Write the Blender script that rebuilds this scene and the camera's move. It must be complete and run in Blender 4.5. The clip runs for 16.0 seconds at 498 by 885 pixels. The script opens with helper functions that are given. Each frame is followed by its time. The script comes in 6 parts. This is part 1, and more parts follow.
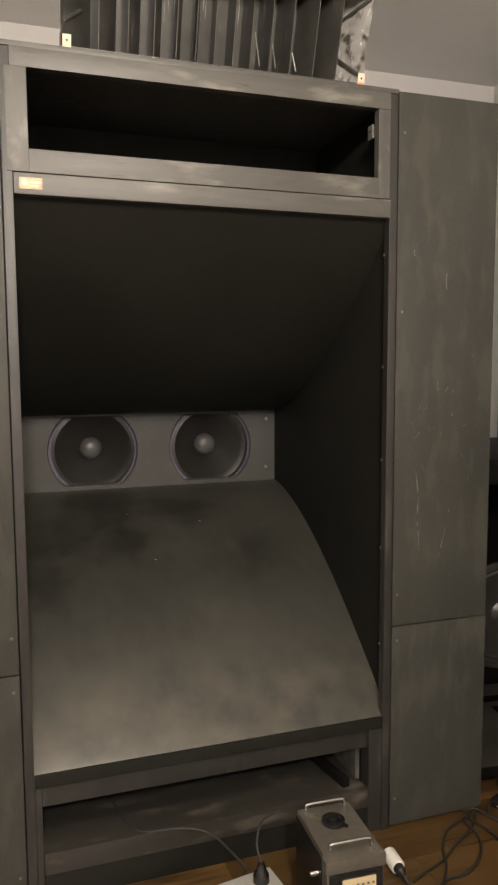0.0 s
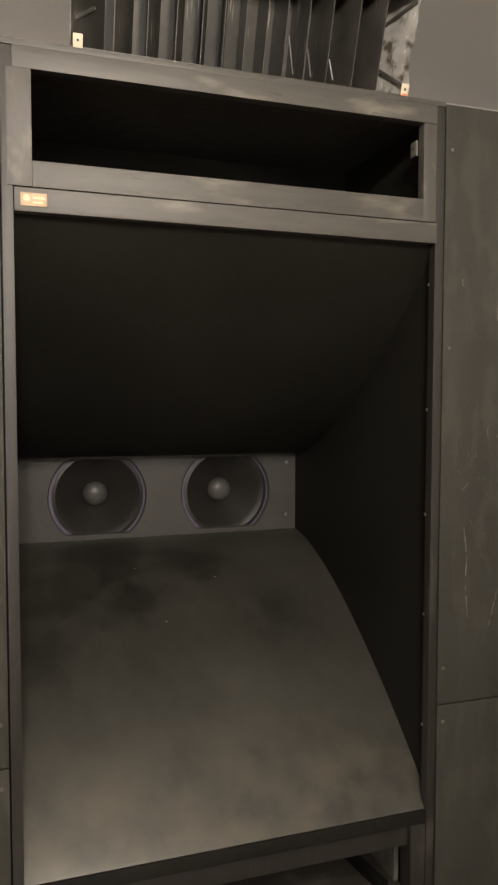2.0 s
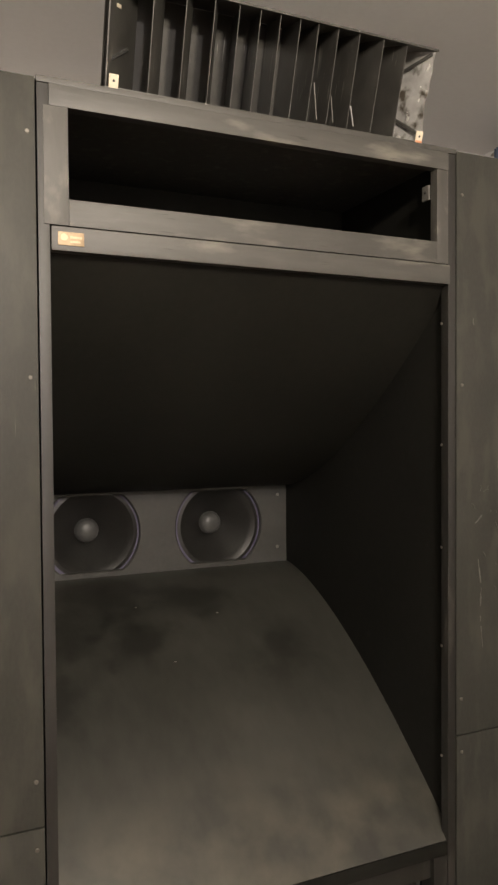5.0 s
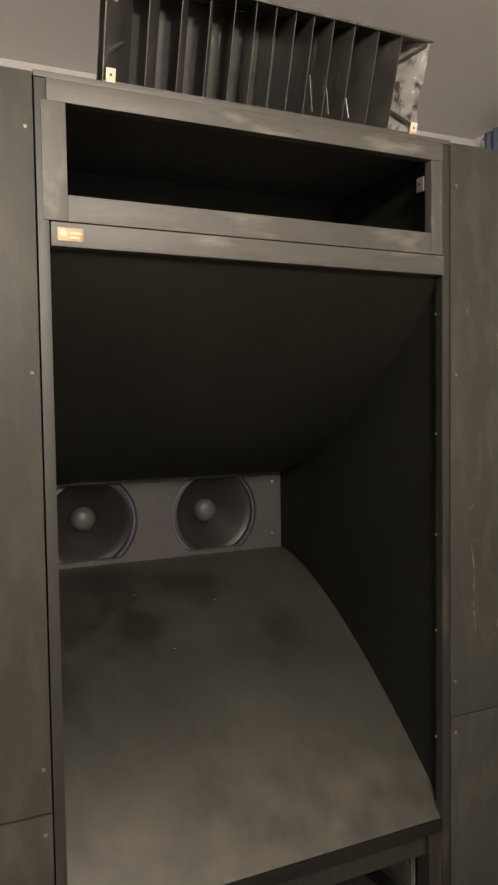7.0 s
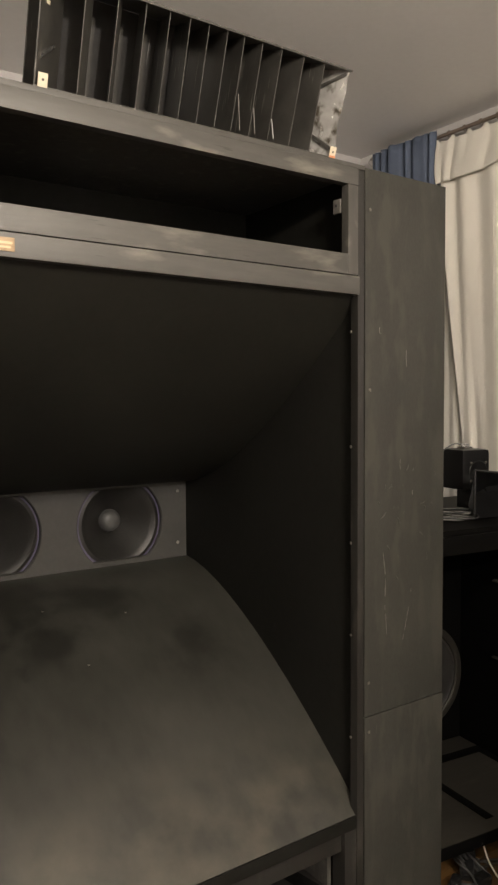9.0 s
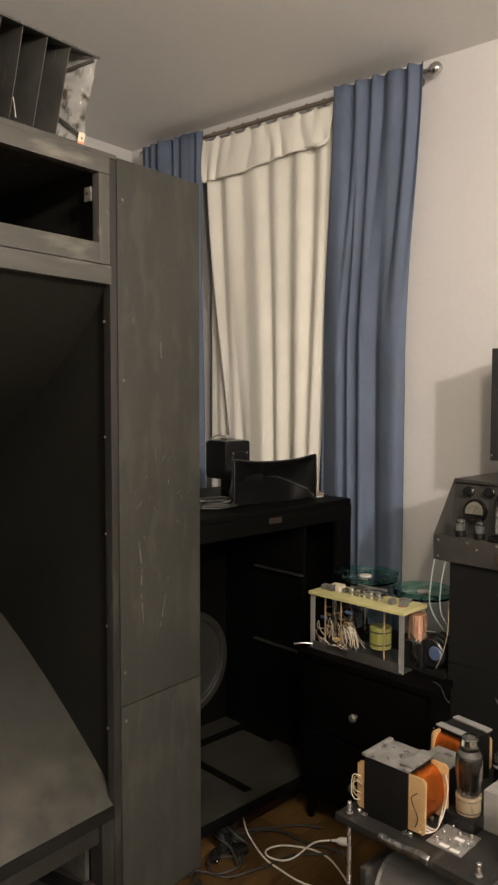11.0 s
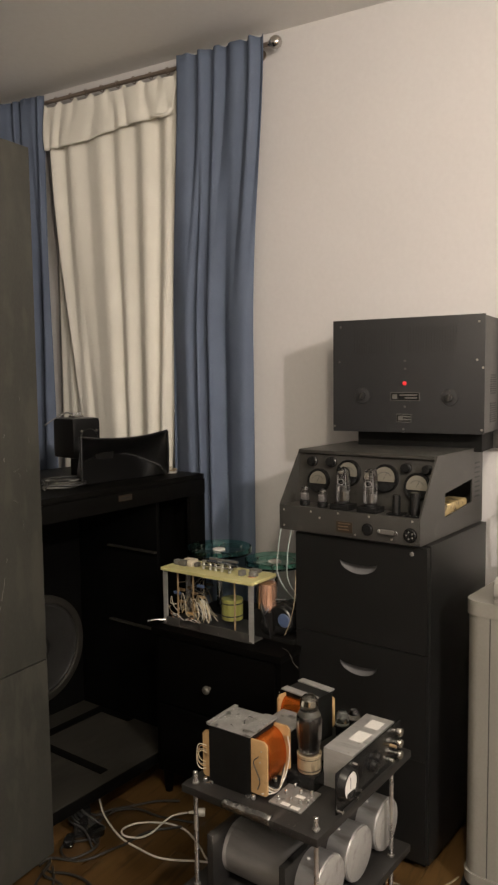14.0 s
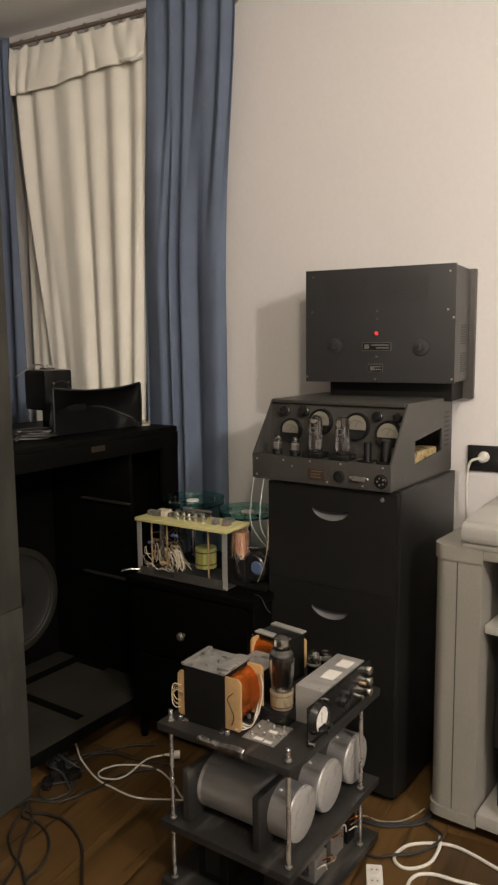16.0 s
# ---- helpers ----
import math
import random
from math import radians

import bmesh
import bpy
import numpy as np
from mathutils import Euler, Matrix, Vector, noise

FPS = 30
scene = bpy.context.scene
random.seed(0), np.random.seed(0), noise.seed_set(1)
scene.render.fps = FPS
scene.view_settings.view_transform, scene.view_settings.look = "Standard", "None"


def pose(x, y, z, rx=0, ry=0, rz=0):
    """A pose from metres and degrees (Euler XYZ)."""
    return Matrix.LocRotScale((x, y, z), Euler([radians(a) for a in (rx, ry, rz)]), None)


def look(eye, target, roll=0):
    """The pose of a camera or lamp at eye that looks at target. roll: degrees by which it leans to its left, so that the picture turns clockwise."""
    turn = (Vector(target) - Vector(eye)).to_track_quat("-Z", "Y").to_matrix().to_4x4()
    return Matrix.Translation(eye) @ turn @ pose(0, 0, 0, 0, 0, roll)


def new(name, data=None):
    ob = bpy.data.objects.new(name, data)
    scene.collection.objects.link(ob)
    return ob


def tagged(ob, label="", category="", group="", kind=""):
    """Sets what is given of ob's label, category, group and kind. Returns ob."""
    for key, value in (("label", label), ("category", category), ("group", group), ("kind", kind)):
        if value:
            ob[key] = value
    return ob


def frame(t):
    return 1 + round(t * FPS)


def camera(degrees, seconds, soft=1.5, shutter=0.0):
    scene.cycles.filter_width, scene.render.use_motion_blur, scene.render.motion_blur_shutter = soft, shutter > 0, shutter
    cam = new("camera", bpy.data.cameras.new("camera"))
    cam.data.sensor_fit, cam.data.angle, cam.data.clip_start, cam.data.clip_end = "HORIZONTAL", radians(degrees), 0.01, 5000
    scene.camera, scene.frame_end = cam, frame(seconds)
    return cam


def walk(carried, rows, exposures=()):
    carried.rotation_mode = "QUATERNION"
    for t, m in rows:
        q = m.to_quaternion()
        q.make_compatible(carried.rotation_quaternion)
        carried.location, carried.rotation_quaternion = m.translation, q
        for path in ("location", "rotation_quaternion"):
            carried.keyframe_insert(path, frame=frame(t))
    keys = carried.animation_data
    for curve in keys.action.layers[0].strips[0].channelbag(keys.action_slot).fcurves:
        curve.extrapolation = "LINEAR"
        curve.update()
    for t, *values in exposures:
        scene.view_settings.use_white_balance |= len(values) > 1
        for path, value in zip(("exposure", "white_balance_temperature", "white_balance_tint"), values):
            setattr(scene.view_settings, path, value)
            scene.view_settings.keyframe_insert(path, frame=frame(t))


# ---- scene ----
cam = camera(36.9, 16.0, soft=2.4)
PATH = [
    (0, (-0.099, 0.058, 1.508), (0.536, 1.944, 1.306), -0.3),
    (0.5, (-0.134, 0.091, 1.51), (0.518, 1.972, 1.319), -0.3),
    (1, (-0.131, 0.171, 1.506), (0.522, 2.053, 1.328), -0.2),
    (1.5, (-0.102, 0.27, 1.515), (0.54, 2.158, 1.366), -0.1),
    (2, (-0.078, 0.335, 1.531), (0.555, 2.229, 1.417), 0.1),
    (2.5, (-0.089, 0.38, 1.535), (0.561, 2.27, 1.448), 0.1),
    (3, (-0.142, 0.437, 1.533), (0.564, 2.307, 1.475), 0.1),
    (3.5, (-0.217, 0.476, 1.547), (0.537, 2.328, 1.497), -0.0),
    (4, (-0.279, 0.464, 1.561), (0.533, 2.291, 1.516), -0.1),
    (6.5, (-0.331, 0.403, 1.582), (0.481, 2.23, 1.507), -0.7),
    (7, (-0.35, 0.419, 1.598), (0.493, 2.229, 1.495), -0.8),
    (7.5, (-0.393, 0.458, 1.618), (0.51, 2.238, 1.503), -0.9),
    (8, (-0.436, 0.485, 1.635), (0.523, 2.236, 1.516), -0.7),
    (8.2, (-0.453, 0.492, 1.636), (0.536, 2.227, 1.519), -0.6),
    (10.3, (-0.5, 0.443, 1.629), (0.931, 1.836, 1.522), -0.0),
    (10.5, (-0.476, 0.43, 1.625), (0.991, 1.785, 1.513), 0.1),
    (11, (-0.409, 0.402, 1.62), (1.14, 1.662, 1.502), 0.1),
    (11.5, (-0.375, 0.394, 1.605), (1.231, 1.581, 1.487), 0.1),
    (12, (-0.36, 0.376, 1.604), (1.295, 1.493, 1.487), 0.1),
    (12.5, (-0.348, 0.355, 1.601), (1.337, 1.427, 1.485), -0.2),
    (13, (-0.346, 0.348, 1.608), (1.364, 1.377, 1.48), -0.5),
    (13.5, (-0.332, 0.339, 1.596), (1.395, 1.338, 1.453), -0.6),
    (14, (-0.331, 0.329, 1.589), (1.402, 1.314, 1.422), -0.7),
    (14.5, (-0.322, 0.326, 1.572), (1.412, 1.303, 1.374), -0.7),
    (15, (-0.313, 0.327, 1.554), (1.423, 1.295, 1.331), -0.7),
    (15.5, (-0.329, 0.33, 1.552), (1.414, 1.279, 1.305), -0.6),
    (16, (-0.349, 0.322, 1.539), (1.409, 1.238, 1.276), -0.6),
]
walk(cam, [(t, look(eye, target, roll)) for t, eye, target, roll in PATH],
     [(0, 0.53), (0.5, 0.48), (1.0, 0.37), (1.5, 0.27), (2.5, 0.19), (4.0, 0.21), (6.5, 0.31), (8.2, 0.30), (10.3, 0.42), (10.5, 0.43), (11.0, 0.36), (12.0, 0.23), (13.0, 0.14), (14.5, 0.08), (16.0, 0.07)])

# the room and its furniture stand almost square to the large loudspeaker
ROOM = Matrix.Translation((0.1364, -0.0749, 0)) @ Matrix.Rotation(radians(-0.17), 4, "Z")


# ---- light ----
def lamp(name, place, watts, radius, colour):
    data = bpy.data.lights.new(name, "POINT")
    data.energy, data.shadow_soft_size, data.color = watts, radius, colour
    ob = new(name, data)
    ob.matrix_world = ROOM @ Matrix.Translation(place)
    return ob


lamp("near_bulb", (0.10, 0.42, 2.50), 64, 0.07, (1.0, 0.87, 0.68))
lamp("far_bulb", (-0.40, -1.69, 2.83), 226, 0.08, (1.0, 0.895, 0.82))
world = bpy.data.worlds.new("night")
world.use_nodes = True
world.node_tree.nodes["Background"].inputs[0].default_value = (0.02, 0.02, 0.025, 1)
scene.world = world
scene.view_settings.exposure = 0.0


# ---- materials ----
def material(name, low, high, rough=0.5, metal=0.0, grain=60.0, patch=4.0, stretch=(1, 1, 1), bump=0.05,
             wear=None, wear_at=0.68, rough_var=0.12, per_object=0.0, wear_scale=9.0, wear_stretch=None, shine=0.5,
             scratch=None, scratch_at=0.66, scratch_stretch=(1, 1, 0.05), scuff=None, smudges=()):
    """A painted, wooden or metal surface: two colours mixed by patches and grain, with fine relief and worn spots."""
    m = bpy.data.materials.new(name)
    m.use_nodes = True
    nt = m.node_tree
    nodes, links = nt.nodes, nt.links
    bsdf = nodes["Principled BSDF"]
    coord = nodes.new("ShaderNodeTexCoord")
    mp = nodes.new("ShaderNodeMapping")
    mp.inputs["Scale"].default_value = stretch
    links.new(coord.outputs["Object"], mp.inputs["Vector"])

    def tex(scale, detail, vec):
        n = nodes.new("ShaderNodeTexNoise")
        n.inputs["Scale"].default_value, n.inputs["Detail"].default_value = scale, detail
        links.new(vec, n.inputs["Vector"])
        return n.outputs["Fac"]

    def calc(op, a, b):
        n = nodes.new("ShaderNodeMath")
        n.operation = op
        for k, v in enumerate((a, b)):
            if isinstance(v, (int, float)):
                n.inputs[k].default_value = v
            else:
                links.new(v, n.inputs[k])
        return n.outputs[0]

    big, fine = tex(patch, 4.0, mp.outputs[0]), tex(grain, 5.0, mp.outputs[0])
    blend = calc("ADD", calc("MULTIPLY", big, 0.6), calc("MULTIPLY", fine, 0.4))
    if per_object:
        info = nodes.new("ShaderNodeObjectInfo")
        blend = calc("ADD", blend, calc("MULTIPLY", calc("SUBTRACT", info.outputs["Random"], 0.5), per_object))
    ramp = nodes.new("ShaderNodeValToRGB")
    ramp.color_ramp.elements[0].position, ramp.color_ramp.elements[1].position = 0.3, 0.7
    ramp.color_ramp.elements[0].color, ramp.color_ramp.elements[1].color = (*low, 1), (*high, 1)
    links.new(blend, ramp.inputs[0])
    colour = ramp.outputs[0]
    rough_out = calc("ADD", rough - rough_var / 2, calc("MULTIPLY", big, rough_var))
    if wear:
        mw = nodes.new("ShaderNodeMapping")
        mw.inputs["Scale"].default_value = wear_stretch or stretch
        links.new(coord.outputs["Object"], mw.inputs["Vector"])
        spots = nodes.new("ShaderNodeMapRange")
        spots.inputs["From Min"].default_value, spots.inputs["From Max"].default_value = wear_at, wear_at + 0.12
        links.new(tex(wear_scale, 7.0, mw.outputs[0]), spots.inputs["Value"])
        mix = nodes.new("ShaderNodeMix")
        mix.data_type = "RGBA"
        links.new(spots.outputs[0], mix.inputs["Factor"])
        links.new(colour, mix.inputs["A"])
        mix.inputs["B"].default_value = (*wear, 1)
        colour = mix.outputs["Result"]
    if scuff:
        # pale scuffs and painted sheen near the lower edge: colour, the height below which they lie
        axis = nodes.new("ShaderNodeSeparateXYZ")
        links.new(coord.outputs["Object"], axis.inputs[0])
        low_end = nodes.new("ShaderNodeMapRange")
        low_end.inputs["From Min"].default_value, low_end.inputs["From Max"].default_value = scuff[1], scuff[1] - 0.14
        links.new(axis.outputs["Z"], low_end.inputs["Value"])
        rub_sheen = nodes.new("ShaderNodeMapRange")
        rub_sheen.inputs["From Min"].default_value, rub_sheen.inputs["From Max"].default_value = 0.36, 0.72
        links.new(tex(9.0, 5.0, coord.outputs["Object"]), rub_sheen.inputs["Value"])
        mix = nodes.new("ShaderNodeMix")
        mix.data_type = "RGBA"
        links.new(calc("MULTIPLY", low_end.outputs[0], rub_sheen.outputs[0]), mix.inputs["Factor"])
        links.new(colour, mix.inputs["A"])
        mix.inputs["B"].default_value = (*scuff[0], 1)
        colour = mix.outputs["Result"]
    for x, y, z, r in smudges:
        # dark soft-edged smudges: place and radius
        far = nodes.new("ShaderNodeVectorMath")
        far.operation = "DISTANCE"
        links.new(coord.outputs["Object"], far.inputs[0])
        far.inputs[1].default_value = (x, y, z)
        fade = nodes.new("ShaderNodeMapRange")
        fade.inputs["From Min"].default_value, fade.inputs["From Max"].default_value = 0.9, 0.2
        fade.inputs["To Max"].default_value = 0.62
        links.new(calc("ADD", calc("DIVIDE", far.outputs["Value"], r * 2.2), calc("MULTIPLY", calc("SUBTRACT", tex(11.0, 6.0, coord.outputs["Object"]), 0.5), 2.6)), fade.inputs["Value"])
        mix = nodes.new("ShaderNodeMix")
        mix.data_type = "RGBA"
        links.new(fade.outputs[0], mix.inputs["Factor"])
        links.new(colour, mix.inputs["A"])
        mix.inputs["B"].default_value = (0.011, 0.0108, 0.0094, 1)
        colour = mix.outputs["Result"]
    if scratch:
        ms = nodes.new("ShaderNodeMapping")
        ms.inputs["Scale"].default_value = scratch_stretch
        ms.inputs["Rotation"].default_value = (0.03, 0.06, 0.04)
        links.new(coord.outputs["Object"], ms.inputs["Vector"])
        thin = nodes.new("ShaderNodeMapRange")
        thin.inputs["From Min"].default_value, thin.inputs["From Max"].default_value = scratch_at, scratch_at + 0.05
        links.new(tex(190.0, 1.0, ms.outputs[0]), thin.inputs["Value"])
        where = nodes.new("ShaderNodeMapRange")
        where.inputs["From Min"].default_value, where.inputs["From Max"].default_value = 0.5, 0.62
        links.new(tex(5.0, 3.0, coord.outputs["Object"]), where.inputs["Value"])
        mix = nodes.new("ShaderNodeMix")
        mix.data_type = "RGBA"
        links.new(calc("MULTIPLY", thin.outputs[0], where.outputs[0]), mix.inputs["Factor"])
        links.new(colour, mix.inputs["A"])
        mix.inputs["B"].default_value = (*scratch, 1)
        colour = mix.outputs["Result"]
    links.new(colour, bsdf.inputs["Base Color"])
    links.new(rough_out, bsdf.inputs["Roughness"])
    bsdf.inputs["Metallic"].default_value = metal
    bsdf.inputs["Specular IOR Level"].default_value = shine
    if bump:
        bp = nodes.new("ShaderNodeBump")
        bp.inputs["Strength"].default_value, bp.inputs["Distance"].default_value = bump, 0.004
        links.new(fine, bp.inputs["Height"])
        links.new(bp.outputs[0], bsdf.inputs["Normal"])
    return m


def plain(name, colour, rough=0.5, metal=0.0):
    d = tuple(c * 0.82 for c in colour)
    return material(name, d, colour, rough, metal, grain=120, patch=14, bump=0.03)


def glass(name, colour, rough=0.02):
    m = bpy.data.materials.new(name)
    m.use_nodes = True
    b = m.node_tree.nodes["Principled BSDF"]
    b.inputs["Base Color"].default_value = (*colour, 1)
    b.inputs["Roughness"].default_value = rough
    b.inputs["Transmission Weight"].default_value = 1.0
    b.inputs["IOR"].default_value = 1.45
    return m


def glow(name, colour, strength):
    m = bpy.data.materials.new(name)
    m.use_nodes = True
    b = m.node_tree.nodes["Principled BSDF"]
    b.inputs["Base Color"].default_value = (*colour, 1)
    b.inputs["Emission Color"].default_value = (*colour, 1)
    b.inputs["Emission Strength"].default_value = strength
    return m


WALL = material("wall_paint", (0.575, 0.560, 0.550), (0.625, 0.609, 0.598), 0.75, grain=60, patch=0.9, bump=0.03)
CEILING = material("ceiling_paint", (0.72, 0.71, 0.69), (0.78, 0.77, 0.75), 0.7, grain=40, patch=1.0, bump=0.05)
LAMINATE = material("oak_laminate", (0.052, 0.0286, 0.0096), (0.127, 0.0705, 0.0245), 0.29, grain=26, patch=5, stretch=(0.10, 1, 1), bump=0.05, per_object=0.4,
                    wear=(0.034, 0.0194, 0.0076), wear_at=0.54, wear_scale=30, wear_stretch=(0.10, 1, 1))
BOARD = material("grey_stained_board", (0.043, 0.0414, 0.0374), (0.080, 0.077, 0.0692), 0.50, grain=55, patch=5, stretch=(0.14, 1, 1), bump=0.2,
                 wear=(0.145, 0.137, 0.117), wear_at=0.565, wear_scale=11, wear_stretch=(0.35, 1, 1.3), scratch=(0.034, 0.0317, 0.0275), scratch_at=0.64, scratch_stretch=(0.08, 1, 0.9))
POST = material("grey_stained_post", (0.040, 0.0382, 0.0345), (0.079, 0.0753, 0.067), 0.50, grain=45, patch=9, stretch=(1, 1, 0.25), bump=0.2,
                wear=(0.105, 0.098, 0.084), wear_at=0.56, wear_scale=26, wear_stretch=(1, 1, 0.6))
# darker copy of the post colour, for mouth posts, stile back and plinth
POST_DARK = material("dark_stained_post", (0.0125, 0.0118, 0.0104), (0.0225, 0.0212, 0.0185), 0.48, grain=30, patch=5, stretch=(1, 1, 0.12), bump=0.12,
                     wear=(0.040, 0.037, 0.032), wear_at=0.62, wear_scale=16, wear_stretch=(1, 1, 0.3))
WING = material("worn_grey_panel", (0.0285, 0.0287, 0.0247), (0.0445, 0.0439, 0.0372), 0.47, grain=140, patch=6, stretch=(1, 1, 0.45), bump=0.06, shine=0.25,
                wear=(0.0475, 0.0463, 0.0386), wear_at=0.50, wear_scale=17, wear_stretch=(1, 1, 0.34), scratch=(0.10, 0.095, 0.079), scratch_at=0.78)
# the pale foot is part scuffs, part lamp sheen put in the colour
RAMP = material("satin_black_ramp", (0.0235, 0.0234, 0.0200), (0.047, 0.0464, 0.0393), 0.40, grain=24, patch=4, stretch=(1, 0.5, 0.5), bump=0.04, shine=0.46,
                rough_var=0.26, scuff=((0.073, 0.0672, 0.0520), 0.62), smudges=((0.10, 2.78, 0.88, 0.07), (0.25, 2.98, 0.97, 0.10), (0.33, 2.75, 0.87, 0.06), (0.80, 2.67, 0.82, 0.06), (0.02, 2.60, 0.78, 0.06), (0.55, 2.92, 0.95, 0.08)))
BLACK = material("matt_black_paint", (0.0035, 0.0035, 0.0032), (0.008, 0.0077, 0.007), 0.6, grain=50, patch=4, bump=0.05, shine=0.15)
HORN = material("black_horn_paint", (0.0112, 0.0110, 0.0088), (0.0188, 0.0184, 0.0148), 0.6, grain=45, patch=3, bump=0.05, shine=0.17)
# darker copy of the horn paint: shade on sides and low parts put in colour
HORN_SHADE = material("black_horn_side_paint", (0.0068, 0.0066, 0.0054), (0.0122, 0.0118, 0.0098), 0.6, grain=45, patch=3, bump=0.05, shine=0.2, wear=(0.018, 0.0173, 0.015), wear_at=0.66, wear_scale=16)
BAFFLE = material("grey_baffle", (0.039, 0.0387, 0.0350), (0.057, 0.0565, 0.0510), 0.55, grain=60, patch=7, bump=0.05)
CONE = material("paper_cone", (0.0125, 0.0121, 0.0110), (0.0225, 0.0217, 0.0197), 0.42, grain=120, patch=10, bump=0.08)
CAP = material("dust_cap", (0.056, 0.056, 0.055), (0.082, 0.082, 0.080), 0.42, grain=80, patch=12, bump=0.04)
LILAC = material("lilac_gasket", (0.060, 0.053, 0.090), (0.105, 0.094, 0.150), 0.5, grain=60, patch=9)
PAINT_RUN = plain("pale_paint_run", (0.12, 0.114, 0.098), 0.5)
SCUFF = plain("pale_scuff", (0.052, 0.0497, 0.0412), 0.5)
SLOT = plain("dark_slot", (0.0205, 0.0205, 0.0205), 0.4)
SCREW = plain("bright_screw", (0.42, 0.40, 0.36), 0.35, 0.8)
DULL_SCREW = plain("dull_screw", (0.15, 0.14, 0.12), 0.45, 0.5)
STEEL = material("zinc_steel", (0.46, 0.46, 0.46), (0.68, 0.67, 0.65), 0.27, 0.9, grain=90, patch=12, bump=0.05)
TAPE = material("crumpled_tape", (0.05, 0.05, 0.048), (0.46, 0.45, 0.43), 0.22, 0.75, grain=40, patch=60, bump=0.4)
ALU = material("brushed_aluminium", (0.36, 0.352, 0.338), (0.51, 0.50, 0.478), 0.40, 0.5, grain=70, patch=6, stretch=(1, 0.2, 1), bump=0.05, wear=(0.27, 0.26, 0.24), wear_at=0.60, wear_scale=24)
CAP_ALU = material("brushed_end_cap", (0.31, 0.302, 0.284), (0.43, 0.42, 0.398), 0.48, 0.35, grain=80, patch=9, bump=0.08, wear=(0.25, 0.24, 0.222), wear_at=0.55, wear_scale=22)
SHEET = material("dull_crumpled_sheet", (0.19, 0.185, 0.175), (0.34, 0.33, 0.31), 0.40, 0.4, grain=26, patch=30, bump=0.35, wear=(0.075, 0.073, 0.068), wear_at=0.575, wear_scale=34, scratch=(0.6, 0.58, 0.55), scratch_at=0.64)
FOIL = material("crumpled_tin", (0.50, 0.497, 0.48), (0.90, 0.885, 0.85), 0.26, 0.55, grain=18, patch=26, bump=0.9, wear=(0.15, 0.13, 0.10), wear_at=0.525, wear_scale=22)
VANE = material("dark_vane", (0.034, 0.0327, 0.0295), (0.066, 0.0635, 0.0572), 0.42, 0.1, grain=30, patch=9, bump=0.1,
                wear=(0.16, 0.153, 0.137), wear_at=0.68, wear_scale=18, wear_stretch=(1, 1, 0.4), scratch=(0.26, 0.25, 0.225), scratch_at=0.67)
EDGE = material("worn_vane_edge", (0.055, 0.053, 0.048), (0.095, 0.091, 0.083), 0.4, 0.2, grain=90, patch=20, bump=0.05, wear=(0.34, 0.33, 0.30), wear_at=0.62, wear_scale=34)
IVORY = plain("ivory_tab", (0.62, 0.55, 0.42), 0.5)
COPPER_TAB = plain("orange_tab", (0.60, 0.25, 0.12), 0.45)
GOLD = material("gold_label", (0.22, 0.148, 0.078), (0.34, 0.245, 0.14), 0.42, 0.2, grain=80, patch=20, wear=(0.16, 0.105, 0.06), wear_at=0.58, wear_scale=60)
GOLD_INK = plain("gold_print", (0.60, 0.46, 0.27), 0.4)
BLUE = material("blue_curtain_cloth", (0.083, 0.107, 0.160), (0.122, 0.154, 0.220), 0.85, grain=420, patch=5, bump=0.25)
CREAM = material("cream_curtain_cloth", (0.72, 0.695, 0.615), (0.84, 0.815, 0.735), 0.85, grain=420, patch=5, bump=0.2)
BRONZE = material("bronze_rod", (0.21, 0.165, 0.135), (0.32, 0.26, 0.21), 0.38, 0.6, grain=60, patch=8)
CHROME = plain("satin_chrome", (0.62, 0.60, 0.57), 0.2, 1.0)
EBONY = material("black_lacquer", (0.0014, 0.0013, 0.0012), (0.0028, 0.0025, 0.0023), 0.42, grain=30, patch=4, stretch=(1, 0.2, 1), bump=0.04, shine=0.06)
CABINET = material("black_office_steel", (0.0072, 0.0071, 0.0068), (0.0120, 0.0118, 0.0114), 0.38, grain=160, patch=3, bump=0.06, shine=0.34)
CRACKLE = material("dark_crackle_steel", (0.0345, 0.0333, 0.0305), (0.058, 0.0557, 0.0508), 0.42, 0.1, grain=200, patch=5, bump=0.12, wear=(0.075, 0.0715, 0.064), wear_at=0.62, wear_scale=20, scratch=(0.14, 0.135, 0.122), scratch_at=0.74, scratch_stretch=(1, 0.3, 0.3))
PANEL = material("panel_black", (0.030, 0.0288, 0.0258), (0.048, 0.0458, 0.0412), 0.40, grain=110, patch=9, bump=0.08, wear=(0.020, 0.019, 0.017), wear_at=0.58, wear_scale=22)
FRONT = material("satin_black_front", (0.0205, 0.0207, 0.0216), (0.0285, 0.0287, 0.0297), 0.36, grain=150, patch=3, bump=0.0, shine=0.5, rough_var=0.03)
FLARE = material("moulded_black_flare", (0.0045, 0.0045, 0.0045), (0.008, 0.008, 0.008), 0.30, grain=60, patch=8, bump=0.03, shine=0.42)
# paler than the flare: colour of the highlight drawn on its crease
SEAM_GLINT = plain("polished_seam", (0.06, 0.06, 0.06), 0.2)
SILVERED = material("silvered_electrode", (0.40, 0.40, 0.39), (0.58, 0.57, 0.55), 0.35, 0.3, grain=90, patch=30, bump=0.1)
GRIP = material("satin_grey_grip", (0.10, 0.10, 0.10), (0.135, 0.135, 0.135), 0.30, grain=120, patch=9, bump=0.03)
